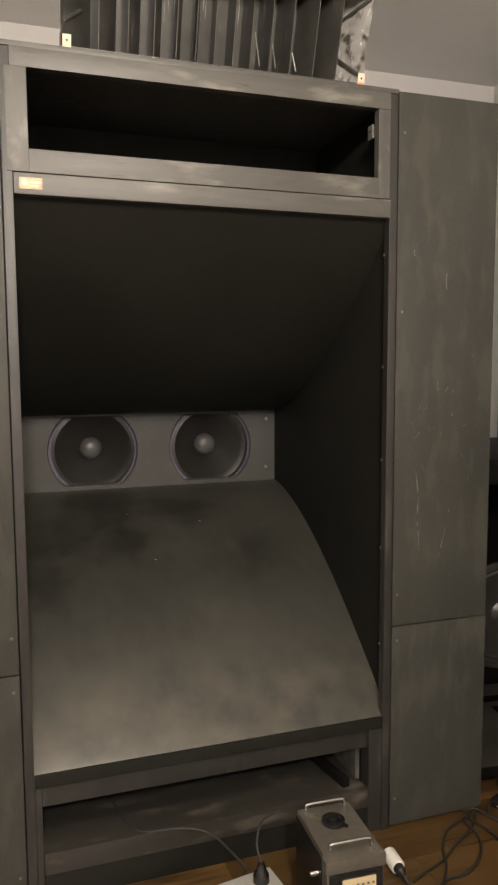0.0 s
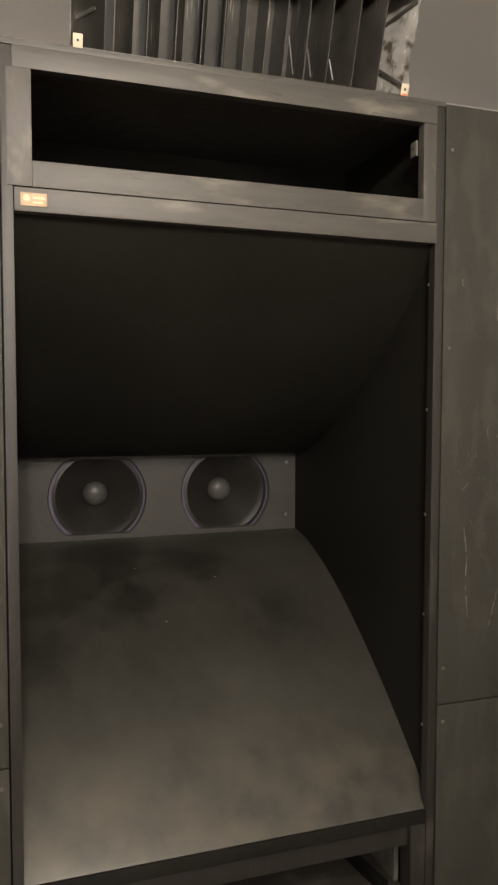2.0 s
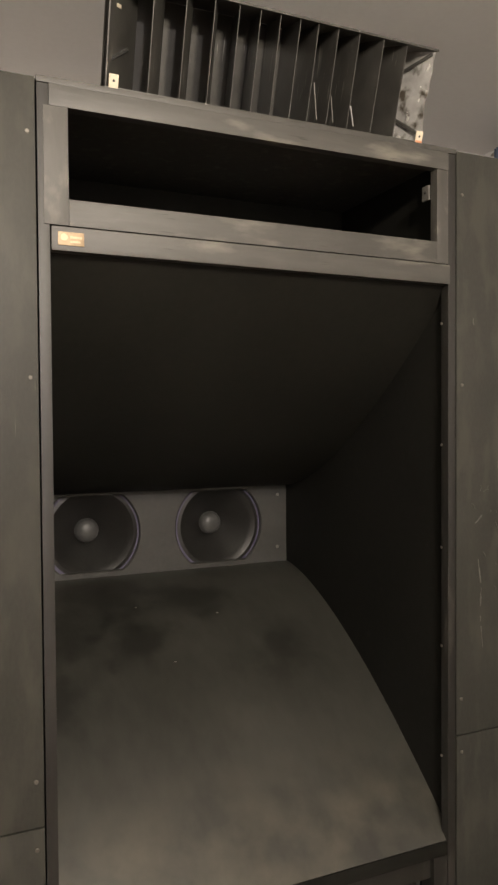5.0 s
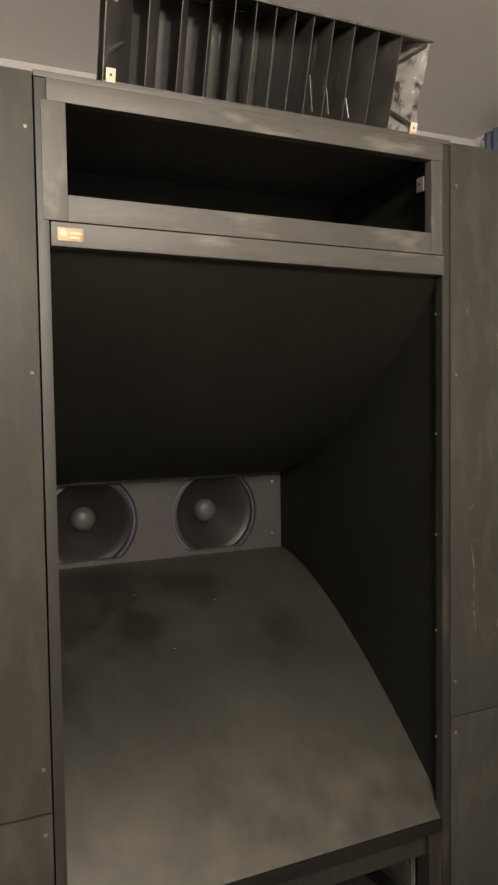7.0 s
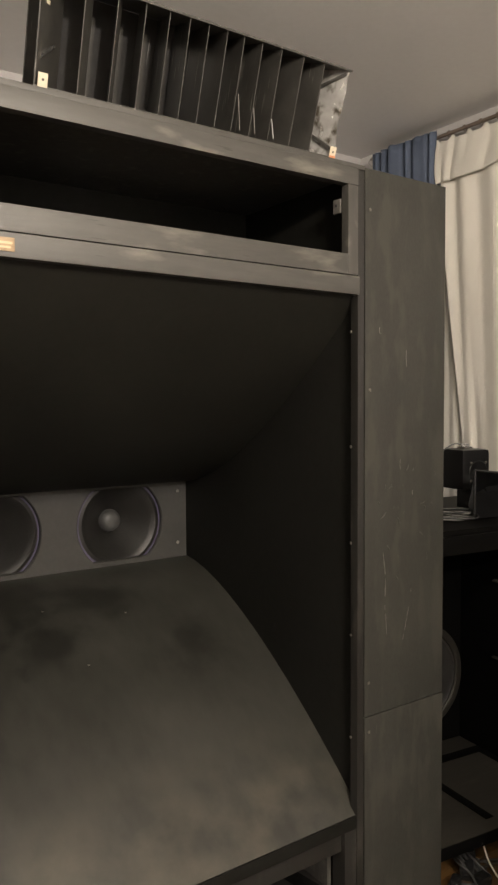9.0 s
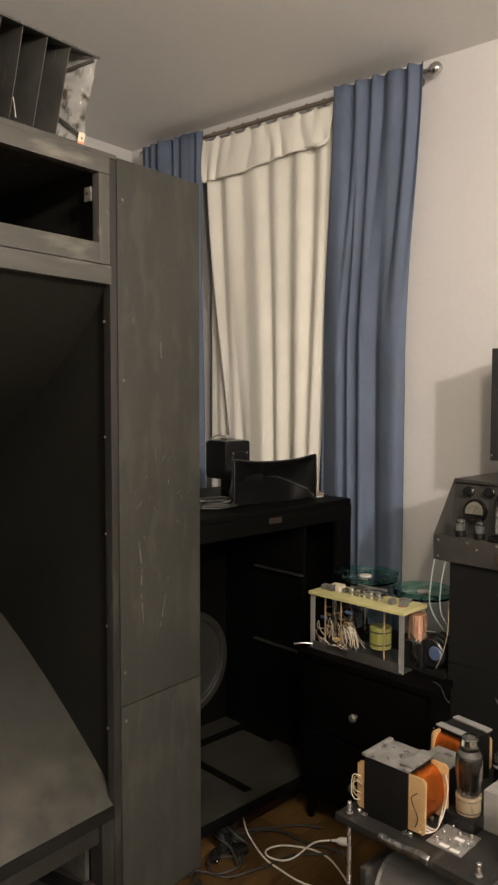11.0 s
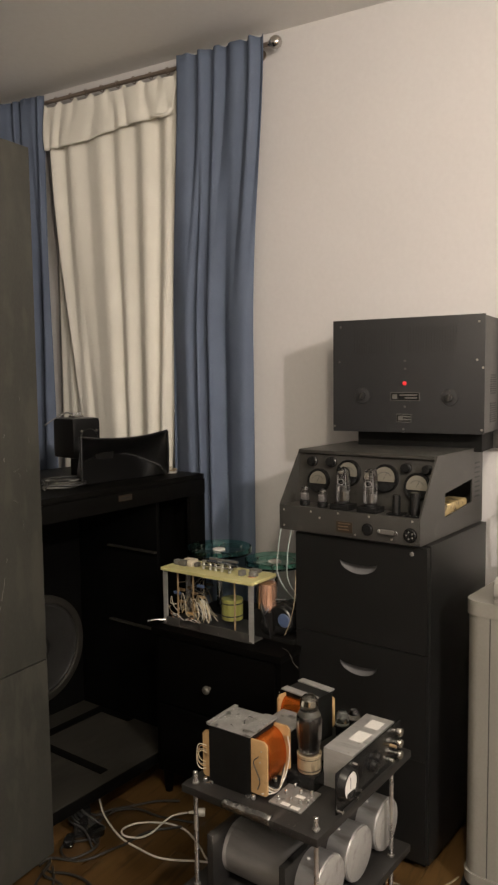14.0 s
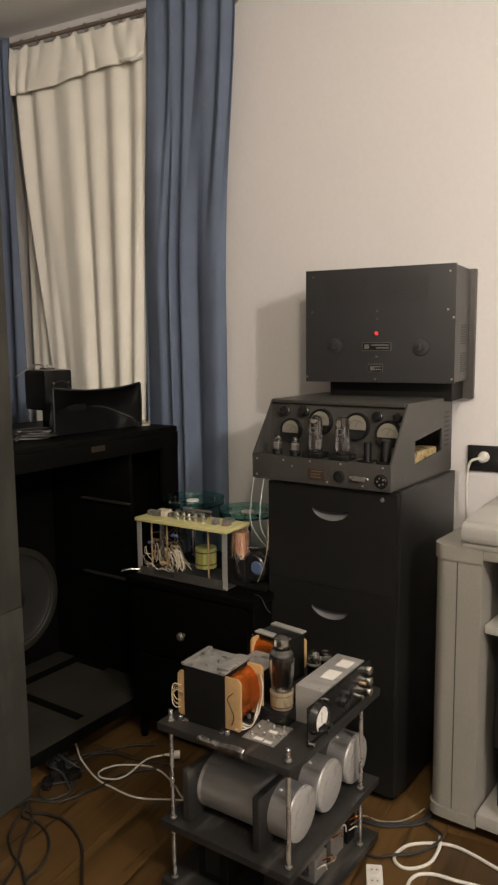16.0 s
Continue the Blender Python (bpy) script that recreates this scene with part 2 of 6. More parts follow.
WOOF = material("dark_woofer_cone", (0.015, 0.0146, 0.0136), (0.028, 0.0272, 0.025), 0.34, grain=120, patch=10, bump=0.08)
# near-black, for the felt strips and the bass cabinet's inner boards
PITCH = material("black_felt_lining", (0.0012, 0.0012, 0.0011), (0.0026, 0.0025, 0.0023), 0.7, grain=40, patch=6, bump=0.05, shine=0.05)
INSIDE = material("bare_dark_board", (0.0145, 0.0134, 0.0112), (0.031, 0.0287, 0.0236), 0.5, grain=40, patch=7, stretch=(0.25, 1, 1), bump=0.12, shine=0.22,
                  wear=(0.044, 0.0400, 0.032), wear_at=0.60, wear_scale=8)
WORN_BASE = material("worn_base_board", (0.013, 0.0115, 0.0095), (0.032, 0.029, 0.024), 0.5, grain=34, patch=6, stretch=(0.25, 1, 1), bump=0.15,
                     wear=(0.085, 0.074, 0.058), wear_at=0.58, wear_scale=9, wear_stretch=(0.5, 1, 1.5))
BAKELITE = plain("bakelite", (0.012, 0.012, 0.012), 0.25)
DIAL = plain("dial_paper", (0.170, 0.157, 0.126), 0.6)
AGED = plain("yellowed_paper", (0.52, 0.42, 0.24), 0.6)
INK = plain("ink", (0.03, 0.03, 0.03), 0.6)
PALE = plain("pale_print", (0.17, 0.165, 0.152), 0.5)
FAINT = plain("faint_print", (0.105, 0.10, 0.092), 0.5)
PAPER = plain("white_label", (0.72, 0.70, 0.66), 0.6)
BROWN_TAG = plain("brown_tag", (0.048, 0.034, 0.022), 0.4, 0.3)
TAG_INK = plain("tag_print", (0.15, 0.10, 0.06), 0.4)
WHITE = plain("white_plastic", (0.72, 0.70, 0.65), 0.4)
CORD_WHITE = plain("white_cord", (0.62, 0.60, 0.54), 0.5)
CORD_BROWN = plain("dark_grey_cord", (0.020, 0.0185, 0.016), 0.45)
CORD_BLACK = plain("black_cord", (0.02, 0.02, 0.02), 0.5)
CORD_GREEN = plain("grey_green_cord", (0.34, 0.40, 0.38), 0.5)
YELLOW = material("yellow_board", (0.42, 0.385, 0.165), (0.55, 0.51, 0.25), 0.5, grain=60, patch=9)
LIME = plain("yellow_tape", (0.30, 0.30, 0.085), 0.45)
COIL = material("copper_winding", (0.42, 0.085, 0.010), (0.72, 0.19, 0.028), 0.24, 0.85, grain=120, patch=6, stretch=(6, 0.3, 0.3), bump=0.25)
TAN = material("pressboard", (0.33, 0.205, 0.088), (0.47, 0.305, 0.140), 0.55, grain=70, patch=8, wear=(0.20, 0.12, 0.05), wear_at=0.60, wear_scale=30)
COPPER = material("polished_copper", (0.72, 0.40, 0.26), (0.88, 0.55, 0.40), 0.16, 0.75, grain=40, patch=8, bump=0.1)
CERAMIC = material("ceramic_socket", (0.21, 0.166, 0.105), (0.35, 0.285, 0.185), 0.45, grain=70, patch=30, stretch=(1, 1, 0.3), bump=0.15, wear=(0.10, 0.075, 0.045), wear_at=0.54, wear_scale=45)
CAN = material("capacitor_can", (0.35, 0.342, 0.33), (0.55, 0.54, 0.52), 0.38, 0.6, grain=60, patch=7, stretch=(1, 0.18, 1), bump=0.08, wear=(0.21, 0.195, 0.17), wear_at=0.57, wear_scale=16)
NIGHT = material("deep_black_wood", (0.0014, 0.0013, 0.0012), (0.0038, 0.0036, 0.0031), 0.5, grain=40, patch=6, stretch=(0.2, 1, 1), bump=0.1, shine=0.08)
BLACKWOOD = material("black_painted_wood", (0.010, 0.0095, 0.009), (0.026, 0.025, 0.023), 0.42, grain=40, patch=6, stretch=(0.2, 1, 1), bump=0.12, shine=0.4, wear=(0.06, 0.057, 0.052), wear_at=0.60, wear_scale=18, scratch=(0.12, 0.115, 0.105), scratch_at=0.70, scratch_stretch=(0.3, 1, 1))
GREY_PLASTIC = material("grey_cart_plastic", (0.215, 0.205, 0.180), (0.265, 0.254, 0.225), 0.42, grain=120, patch=2, bump=0.04)
SILVER_PLASTIC = material("silver_plastic", (0.40, 0.39, 0.365), (0.50, 0.49, 0.46), 0.30, 0.35, grain=120, patch=3)
GREY_METAL = material("scuffed_grey_steel", (0.11, 0.105, 0.095), (0.19, 0.18, 0.165), 0.45, 0.2, grain=50, patch=7, wear=(0.30, 0.28, 0.24), wear_at=0.66)
OLD_STEEL = material("old_brown_steel", (0.060, 0.053, 0.043), (0.110, 0.099, 0.082), 0.42, 0.2, grain=50, patch=9, wear=(0.17, 0.155, 0.125), wear_at=0.6, wear_scale=14)
CLEAR = glass("tube_glass", (0.96, 0.96, 0.96))
SMOKE = glass("smoked_tube_glass", (0.93, 0.92, 0.90))
TEAL = glass("teal_acrylic", (0.46, 0.86, 0.76), 0.04)
RED = glow("red_pilot", (0.75, 0.03, 0.035), 0.42)
BLUE_CAP = plain("blue_film", (0.070, 0.105, 0.20), 0.5)
YELLOW_THING = material("yellow_foil", (0.30, 0.225, 0.10), (0.44, 0.34, 0.17), 0.5, grain=50, patch=16, wear=(0.05, 0.035, 0.018), wear_at=0.51, wear_scale=34)


# ---- shapes ----
def bx(x0, x1, y0, y1, z0, z1, bevel=0.002, bm=None, m=None):
    """A box between two corners, with softened edges."""
    bm = bm or bmesh.new()
    geom = bmesh.ops.create_cube(bm, size=1.0)["verts"]
    for v in geom:
        v.co = Vector(((x0 + x1) / 2 + v.co.x * (x1 - x0), (y0 + y1) / 2 + v.co.y * (y1 - y0), (z0 + z1) / 2 + v.co.z * (z1 - z0)))
    if bevel:
        edges = list({e for v in geom for e in v.link_edges})
        made = bmesh.ops.bevel(bm, geom=edges, offset=bevel, segments=2, affect="EDGES", profile=0.7)["verts"]
        geom = list({v for v in geom if v.is_valid} | set(made))
    if m is not None:
        bmesh.ops.transform(bm, matrix=m, verts=geom)
    return bm


AXES = {"x": Matrix.Rotation(radians(90), 4, "Y"), "y": Matrix.Rotation(radians(-90), 4, "X"), "z": Matrix()}


def lathe(profile, place=(0, 0, 0), axis="z", n=32, bm=None):
    """A body of revolution; profile: (radius, height) pairs along the axis from the place."""
    bm = bm or bmesh.new()
    m = Matrix.Translation(place) @ AXES[axis]
    rings = []
    for r, h in profile:
        if r < 1e-6:
            rings.append([bm.verts.new(m @ Vector((0, 0, h)))])
        else:
            rings.append([bm.verts.new(m @ Vector((r * math.cos(2 * math.pi * k / n), r * math.sin(2 * math.pi * k / n), h))) for k in range(n)])
    for a, b in zip(rings, rings[1:]):
        for k in range(n):
            j = (k + 1) % n
            if len(a) == 1 and len(b) == 1:
                continue
            if len(a) == 1:
                bm.faces.new((a[0], b[j], b[k]))
            elif len(b) == 1:
                bm.faces.new((a[k], a[j], b[0]))
            else:
                bm.faces.new((a[k], a[j], b[j], b[k]))
    return bm


def shell(profile, place=(0, 0, 0), n=24, thick=0.0012):
    """A thin blown-glass bulb: the profile and its inner wall."""
    inner = [(max(r - thick, 0), h - (thick if r < profile[0][0] * 0.95 else 0)) for r, h in reversed(profile)]
    return lathe(profile + inner + [profile[0]], place, "z", n)


def rod(r, length, place, axis="z", n=24, edge=0.0015, bm=None):
    e = min(edge, r * 0.3, length * 0.3)
    return lathe([(0, 0), (r - e, 0), (r, e), (r, length - e), (r - e, length), (0, length)], place, axis, n, bm)


def prism(outline, lo, hi, axis="x", bevel=0.0, bm=None):
    """An outline in the plane across the axis, drawn out from lo to hi."""
    bm = bm or bmesh.new()

    def at(p, d):
        return {"x": (d, p[0], p[1]), "y": (p[0], d, p[1]), "z": (p[0], p[1], d)}[axis]

    a = [bm.verts.new(at(p, lo)) for p in outline]
    b = [bm.verts.new(at(p, hi)) for p in outline]
    faces = [bm.faces.new(a), bm.faces.new(list(reversed(b)))]
    for k in range(len(a)):
        j = (k + 1) % len(a)
        faces.append(bm.faces.new((a[j], a[k], b[k], b[j])))
    if bevel:
        bmesh.ops.bevel(bm, geom=list({e for f in faces for e in f.edges}), offset=bevel, segments=2, affect="EDGES", profile=0.7)
    return bm


def smooth_line(points, steps=8):
    """A smooth line through the points."""
    p = [Vector(q) for q in points]
    p = [p[0] * 2 - p[1]] + p + [p[-1] * 2 - p[-2]]
    out = []
    for k in range(1, len(p) - 2):
        a, b, c, d = p[k - 1:k + 3]
        for s in range(steps):
            t = s / steps
            out.append(0.5 * ((2 * b) + (c - a) * t + (2 * a - 5 * b + 4 * c - d) * t * t + (3 * b - a - 3 * c + d) * t ** 3))
    return out + [p[-2]]


def cord(points, r, steps=8, n=8, bm=None):
    """A round cord along a smooth line."""
    bm = bm or bmesh.new()
    line = smooth_line(points, steps)
    rings, up = [], Vector((0, 0, 1))
    for k, c in enumerate(line):
        d = (line[min(k + 1, len(line) - 1)] - line[max(k - 1, 0)]).normalized()
        side = d.cross(up)
        side = side.normalized() if side.length > 0.05 else d.cross(Vector((1, 0, 0))).normalized()
        top = side.cross(d)
        rings.append([bm.verts.new(c + r * (side * math.cos(2 * math.pi * j / n) + top * math.sin(2 * math.pi * j / n))) for j in range(n)])
    for a, b in zip(rings, rings[1:]):
        for j in range(n):
            bm.faces.new((a[j], a[(j + 1) % n], b[(j + 1) % n], b[j]))
    bm.faces.new(list(reversed(rings[0])))
    bm.faces.new(rings[-1])
    return bm


def mesh_of(name, bm, mat, smooth=True):
    bmesh.ops.recalc_face_normals(bm, faces=bm.faces)
    me = bpy.data.meshes.new(name)
    bm.to_mesh(me)
    bm.free()
    me.materials.append(mat)
    if smooth:
        me.shade_smooth()
        me.set_sharp_from_angle(angle=radians(35))
    return me


def part(name, bm, mat, parent, label=""):
    """One mesh under a thing or under a part."""
    ob = new(name, mesh_of(name, bm, mat))
    ob.parent = parent
    return tagged(ob, label)


def again(ob, move, parent=None):
    """A further piece on the same mesh, moved."""
    o = new(ob.name.split(".")[0], ob.data)
    o.parent = parent or ob.parent
    o.matrix_basis = move
    for key in ("label",):
        if key in ob:
            o[key] = ob[key]
    return o


def thing(name, label, category, m=None, group="", kind=""):
    """An Empty at the base of a thing, which parents its parts."""
    ob = new(name)
    ob.matrix_basis = m or Matrix()
    return tagged(ob, label, category, group, kind)


def single(name, bm, mat, label, category, m=None, group="", kind=""):
    ob = new(name, mesh_of(name, bm, mat))
    ob.matrix_basis = m or Matrix()
    return tagged(ob, label, category, group, kind)


def at(x, y, z=0.0, turn=0.0):
    """A pose in the room."""
    return ROOM @ pose(x, y, z, 0, 0, turn)


# ---- the room ----
WEST, EAST, SOUTH, NORTH, HIGH = -2.3, 2.405, -2.8, 3.76, 3.03


def setting(name, bm, mat, label, category):
    return single(name, bm, mat, label, category, ROOM.copy(), kind="structure")


setting("wall_east", bx(EAST, EAST + 0.12, SOUTH - 0.12, NORTH + 0.12, 0, HIGH, 0), WALL, "plain white painted plaster wall behind the curtains", "wall")
setting("wall_north", bx(WEST, EAST, NORTH, NORTH + 0.12, 0, HIGH, 0), WALL, "plain white painted wall behind the tall loudspeaker", "wall")
setting("wall_south", bx(WEST, EAST, SOUTH - 0.12, SOUTH, 0, HIGH, 0), WALL, "plain white painted wall closing the room", "wall")
setting("wall_west", bx(WEST - 0.12, WEST, SOUTH - 0.12, NORTH + 0.12, 0, HIGH, 0), WALL, "plain white painted wall closing the room", "wall")
setting("ceiling", bx(WEST - 0.12, EAST + 0.12, SOUTH - 0.12, NORTH + 0.12, HIGH, HIGH + 0.1, 0), CEILING, "smooth pale grey painted ceiling", "ceiling")
FLOOR = setting("floor", bx(WEST, EAST, SOUTH, NORTH, -0.12, -0.009, 0), BLACK, "brown oak laminate plank floor, dim and worn", "floor")


# ---- the tall horn loudspeaker ----
def flare(low, rise, n=28):
    """The horn's line from the throat to the mouth, as (y, z)."""
    return [(3.145 - 1.03 * k / n, low + rise * (k / n) ** 1.56) for k in range(n + 1)]


def horn_loudspeaker():
    s = thing("horn_loudspeaker", "tall dark grey wooden horn loudspeaker with two woofers in its throat", "loudspeaker")
    L, R, H, Y = -0.066, 1.062, 2.322, 2.1
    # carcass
    part("side_panel", bx(-0.082, -0.064, Y + 0.0302, 3.32, 0.02, H - 0.0185, 0.001), HORN_SHADE, s)
    part("side_panel", bx(1.060, 1.078, Y + 0.0302, 3.32, 0.02, H - 0.0185, 0.001), HORN_SHADE, s)
    part("back_panel", bx(L + 0.003, R - 0.003, 3.30, 3.318, 0.02, H - 0.02, 0), BLACK, s)
    part("top_panel", bx(-0.082, 1.078, Y + 0.03, 3.32, H - 0.018, H, 0.001), POST, s)
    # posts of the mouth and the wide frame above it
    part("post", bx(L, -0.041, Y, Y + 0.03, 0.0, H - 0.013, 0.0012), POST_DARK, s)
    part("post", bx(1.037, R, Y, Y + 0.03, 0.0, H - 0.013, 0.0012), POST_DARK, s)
    part("frame_stile", bx(-0.0535, 0.0, Y - 0.0025, Y - 0.0003, 2.006, 2.262, 0.0006), POST, s)
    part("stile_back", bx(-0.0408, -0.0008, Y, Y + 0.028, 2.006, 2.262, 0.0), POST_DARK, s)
    part("frame_stile", bx(0.999, 1.0368, Y - 0.0005, Y + 0.028, 2.006, 2.262, 0.0008), POST, s)
    part("frame_rail", bx(-0.0405, 1.0365, Y - 0.0022, Y + 0.026, 2.2625, H - 0.0122, 0.0006), BOARD, s)
    part("frame_rail", bx(0.0005, 0.9985, Y - 0.001, Y + 0.025, 2.006, 2.064, 0.0015), BOARD, s)
    part("top_strip", bx(L - 0.001, R + 0.001, Y - 0.002, Y + 0.0298, H - 0.012, H + 0.001, 0.0008), BOARD, s)
    part("hood_board", bx(-0.0395, 1.0365, Y - 0.008, Y + 0.02, 1.949, 2.002, 0.003), BOARD, s)
    plate = part("label_plate", bx(-0.026, 0.031, Y - 0.0105, Y - 0.0085, 1.961, 1.990, 0.0005), GOLD, s, "small worn gold label")
    part("emblem", rod(0.008, 0.001, (-0.013, Y - 0.0115, 1.978), "y", 16), GOLD_INK, plate)
    part("print_bar", bx(0.0, 0.026, Y - 0.0115, Y - 0.0105, 1.976, 1.981, 0), GOLD_INK, plate)
    part("print_bar", bx(0.0, 0.022, Y - 0.0115, Y - 0.0105, 1.967, 1.971, 0), GOLD_INK, plate)
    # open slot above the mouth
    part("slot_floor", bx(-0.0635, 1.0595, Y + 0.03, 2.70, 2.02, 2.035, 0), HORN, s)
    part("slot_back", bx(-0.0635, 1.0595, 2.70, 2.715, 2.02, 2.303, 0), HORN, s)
    cleat = part("corner_bracket", bx(0.9925, 0.9985, Y + 0.029, Y + 0.058, 2.186, 2.226, 0.001), GREY_METAL, s)
    part("bolt", rod(0.004, 0.002, (0.9905, Y + 0.044, 2.208), "x", 10), INK, cleat)
    # flared horn surfaces
    top = flare(1.318, 0.635)
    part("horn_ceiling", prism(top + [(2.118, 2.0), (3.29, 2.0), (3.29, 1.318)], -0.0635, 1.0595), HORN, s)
    low = flare(1.008, -0.616)
    ramp = part("horn_ramp", prism(low + [(2.108, 0.384), (2.110, 0.350), (2.15, 0.347), (3.29, 0.55), (3.29, 1.008)], -0.0633, 1.0593), RAMP, s, "satin dark curved lower horn ramp, scuffed, with sheen painted along its foot")
    for x, y in ((0.42, 2.66), (0.63, 2.83), (0.36, 2.90)):
        z = 1.008 - 0.616 * ((3.145 - y) / 1.03) ** 1.56
        part("screw", rod(0.004, 0.0015, (x, y, z + 0.0005), "z", 10), SCREW, ramp)
    # baffle with two clipped round openings
    bm = bmesh.new()
    for x0, x1, cx in ((-0.0635, 0.516, 0.267), (0.516, 1.0595, 0.767)):
        cz, z0, z1 = 1.167, 1.008, 1.318
        turns = sorted({2 * math.pi * k / 72 for k in range(72)} | {math.atan2(z - cz, x - cx) % (2 * math.pi) for x in (x0, x1) for z in (z0, z1)})
        rows = []
        for a in turns:
            c, d = math.cos(a), math.sin(a)
            r = min(0.180, 0.139 / max(abs(d), 1e-6))
            out = min(((x1 if c > 0 else x0) - cx) / c if abs(c) > 1e-6 else 9, ((z1 if d > 0 else z0) - cz) / d if abs(d) > 1e-6 else 9)
            rows.append([bm.verts.new((cx + k * c, y, cz + k * d)) for k, y in ((out, 3.145), (r + 0.004, 3.145), (r, 3.149), (r, 3.165))])
        for a, b in zip(rows, rows[1:] + rows[:1]):
            for k in range(3):
                bm.faces.new((a[k], b[k], b[k + 1], a[k + 1]))
    part("baffle", bm, BAFFLE, s, "dark grey painted woofer baffle")
    for cx in (0.270, 0.770):
        w = part("woofer", lathe([(0.205, 0.0), (0.205, 0.004), (0.19, 0.012), (0.06, 0.125), (0.05, 0.13), (0, 0.13)], (cx, 3.168, 1.167), "y", 48), CONE, s)
        part("gasket", lathe([(0.171, -0.0005), (0.171, -0.003), (0.203, -0.003), (0.203, -0.0005)], (cx, 3.168, 1.167), "y", 48), LILAC, w, "lilac gasket ring")
        part("cone", lathe([(0.171, -0.001), (0.158, -0.003), (0.147, 0.003), (0.135, 0.012), (0.09, 0.055), (0.045, 0.098)], (cx, 3.168, 1.167), "y", 56), CONE, w, "black paper cone")
        part("dust_cap", lathe([(0.047, 0.098), (0.044, 0.085), (0.036, 0.074), (0.022, 0.067), (0, 0.064)], (cx, 3.168, 1.167), "y", 40), CAP, w, "rounded dust cap")
    for x, z in ((1.020, 1.280), (1.018, 1.068), (-0.024, 1.29), (-0.025, 1.06)):
        part("screw", rod(0.007, 0.003, (x, 3.142, z), "y", 12), SCREW, s)
    # screws along the mouth's inner edge
    for z in (1.845, 1.505, 1.215, 0.935, 0.62):
        part("screw", rod(0.0045, 0.002, (1.035, 2.128, z), "x", 10), SCREW, s)
    # plinth under the ramp
    part("plinth_rail", bx(-0.021, 0.990, Y + 0.018, Y + 0.05, 0.283, 0.345, 0.003), POST_DARK, s)
    # front lip in the shaded copy, so it stays darker than the ramp
    part("ramp_edge", bx(-0.040, 1.036, Y + 0.001, Y + 0.0075, 0.347, 0.3865, 0.002), HORN_SHADE, s, "dark front edge of the ramp")
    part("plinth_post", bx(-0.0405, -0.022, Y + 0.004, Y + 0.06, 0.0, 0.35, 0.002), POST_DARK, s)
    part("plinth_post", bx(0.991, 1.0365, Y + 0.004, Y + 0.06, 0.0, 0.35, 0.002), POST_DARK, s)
    part("bottom_board", bx(-0.021, 0.990, Y + 0.005, 3.28, 0.085, 0.150, 0.003), WORN_BASE, s, "worn dark bottom board")
    part("toe_rail", bx(-0.021, 0.990, Y + 0.012, Y + 0.03, 0.0, 0.0845, 0.002), HORN_SHADE, s)
    part("brace", bx(-0.012, 0.012, 0, 0.42, 0, 0.03, 0.002, m=Matrix.Translation((0.925, 2.13, 0.152)) @ Matrix.Rotation(radians(9), 4, "Z")), BLACK, s)
    part("brace", bx(0.974, 0.989, 2.165, 2.9, 0.151, 0.282, 0.002), POST, s)
    return s


horn_loudspeaker()


def wing_panel(side):
    """A tall panel in two pieces beside the loudspeaker; side: 1 or -1."""
    x, w = (1.066, 0.351) if side > 0 else (-0.070, -0.351)
    s = thing("wing_panel", "tall flat worn grey plywood wing panel beside the loudspeaker", "panel", pose(x, 2.100, 0), "wing panels")
    lo, hi = sorted((0.0, w))
    up = part("upper_board", bx(lo, hi, 0.0, 0.022, 0.683, 2.319, 0.0015), WING, s)
    low = part("lower_board", bx(lo, hi, -0.002, 0.020, 0.010, 0.6795, 0.0015), WING, s)
    part("batten", bx(*sorted((side * 0.03, side * 0.09)), 0.03, 0.06, 0.02, 2.25, 0.002), BLACK, s)
    if side > 0:
        rnd = random.Random(31)
        for run, thick in ((((0.077, 1.178), (0.087, 1.096), (0.084, 1.014), (0.094, 0.922)), 0.0017), (((0.200, 1.049), (0.187, 0.979), (0.164, 0.894)), 0.0009)):
            line = smooth_line([Vector((x, -0.0004, z)) for x, z in run], 6)
            for p, q in zip(line, line[1:]):
                if rnd.random() < 0.80:
                    r = thick * rnd.uniform(0.35, 1.5)
                    part("paint_run", cord([p, (p + q) / 2 + Vector((rnd.uniform(-0.0015, 0.0015), 0, 0)), q], r, 3, 6), PAINT_RUN, up)
        for x, z, tall, r in ((0.175, 1.795, 0.050, 0.0012), (0.150, 1.46, 0.030, 0.0008), (0.060, 1.86, 0.018, 0.001), (0.205, 1.36, 0.012, 0.0013)):
            part("paint_run", cord([(x, -0.0004, z), (x - 0.002, -0.0004, z - tall / 2), (x + 0.001, -0.0004, z - tall)], r, 4, 6), PAINT_RUN, up)
        for k in range(22):
            x, z, a, ln = rnd.uniform(0.04, 0.31), rnd.gauss(1.33, 0.16), rnd.gauss(1.5, 0.5), rnd.uniform(0.006, 0.030)
            dx, dz = 0.5 * ln * math.cos(a), 0.5 * ln * math.sin(a)
            part("scuff", cord([(x - dx, -0.0003, z - dz), (x + 0.002, -0.0003, z), (x + dx, -0.0003, z + dz)], rnd.uniform(0.0006, 0.0022), 4, 6), SCUFF, up)
    first = None
    for z, ob in ((2.20, up), (1.672, up), (0.785, up), (0.634, low), (0.10, low)):
        y = -0.0045 if side > 0 and z > 1.0 else -0.002
        if first is None:
            first, z0, y0 = part("screw", rod(0.005, 0.003, (side * 0.017, y, z), "y", 12), DULL_SCREW, ob), z, y
        else:
            again(first, Matrix.Translation((0, y - y0 - (0.002 if ob is low else 0), z - z0)), ob)
    return s


wing_panel(1)
wing_panel(-1)


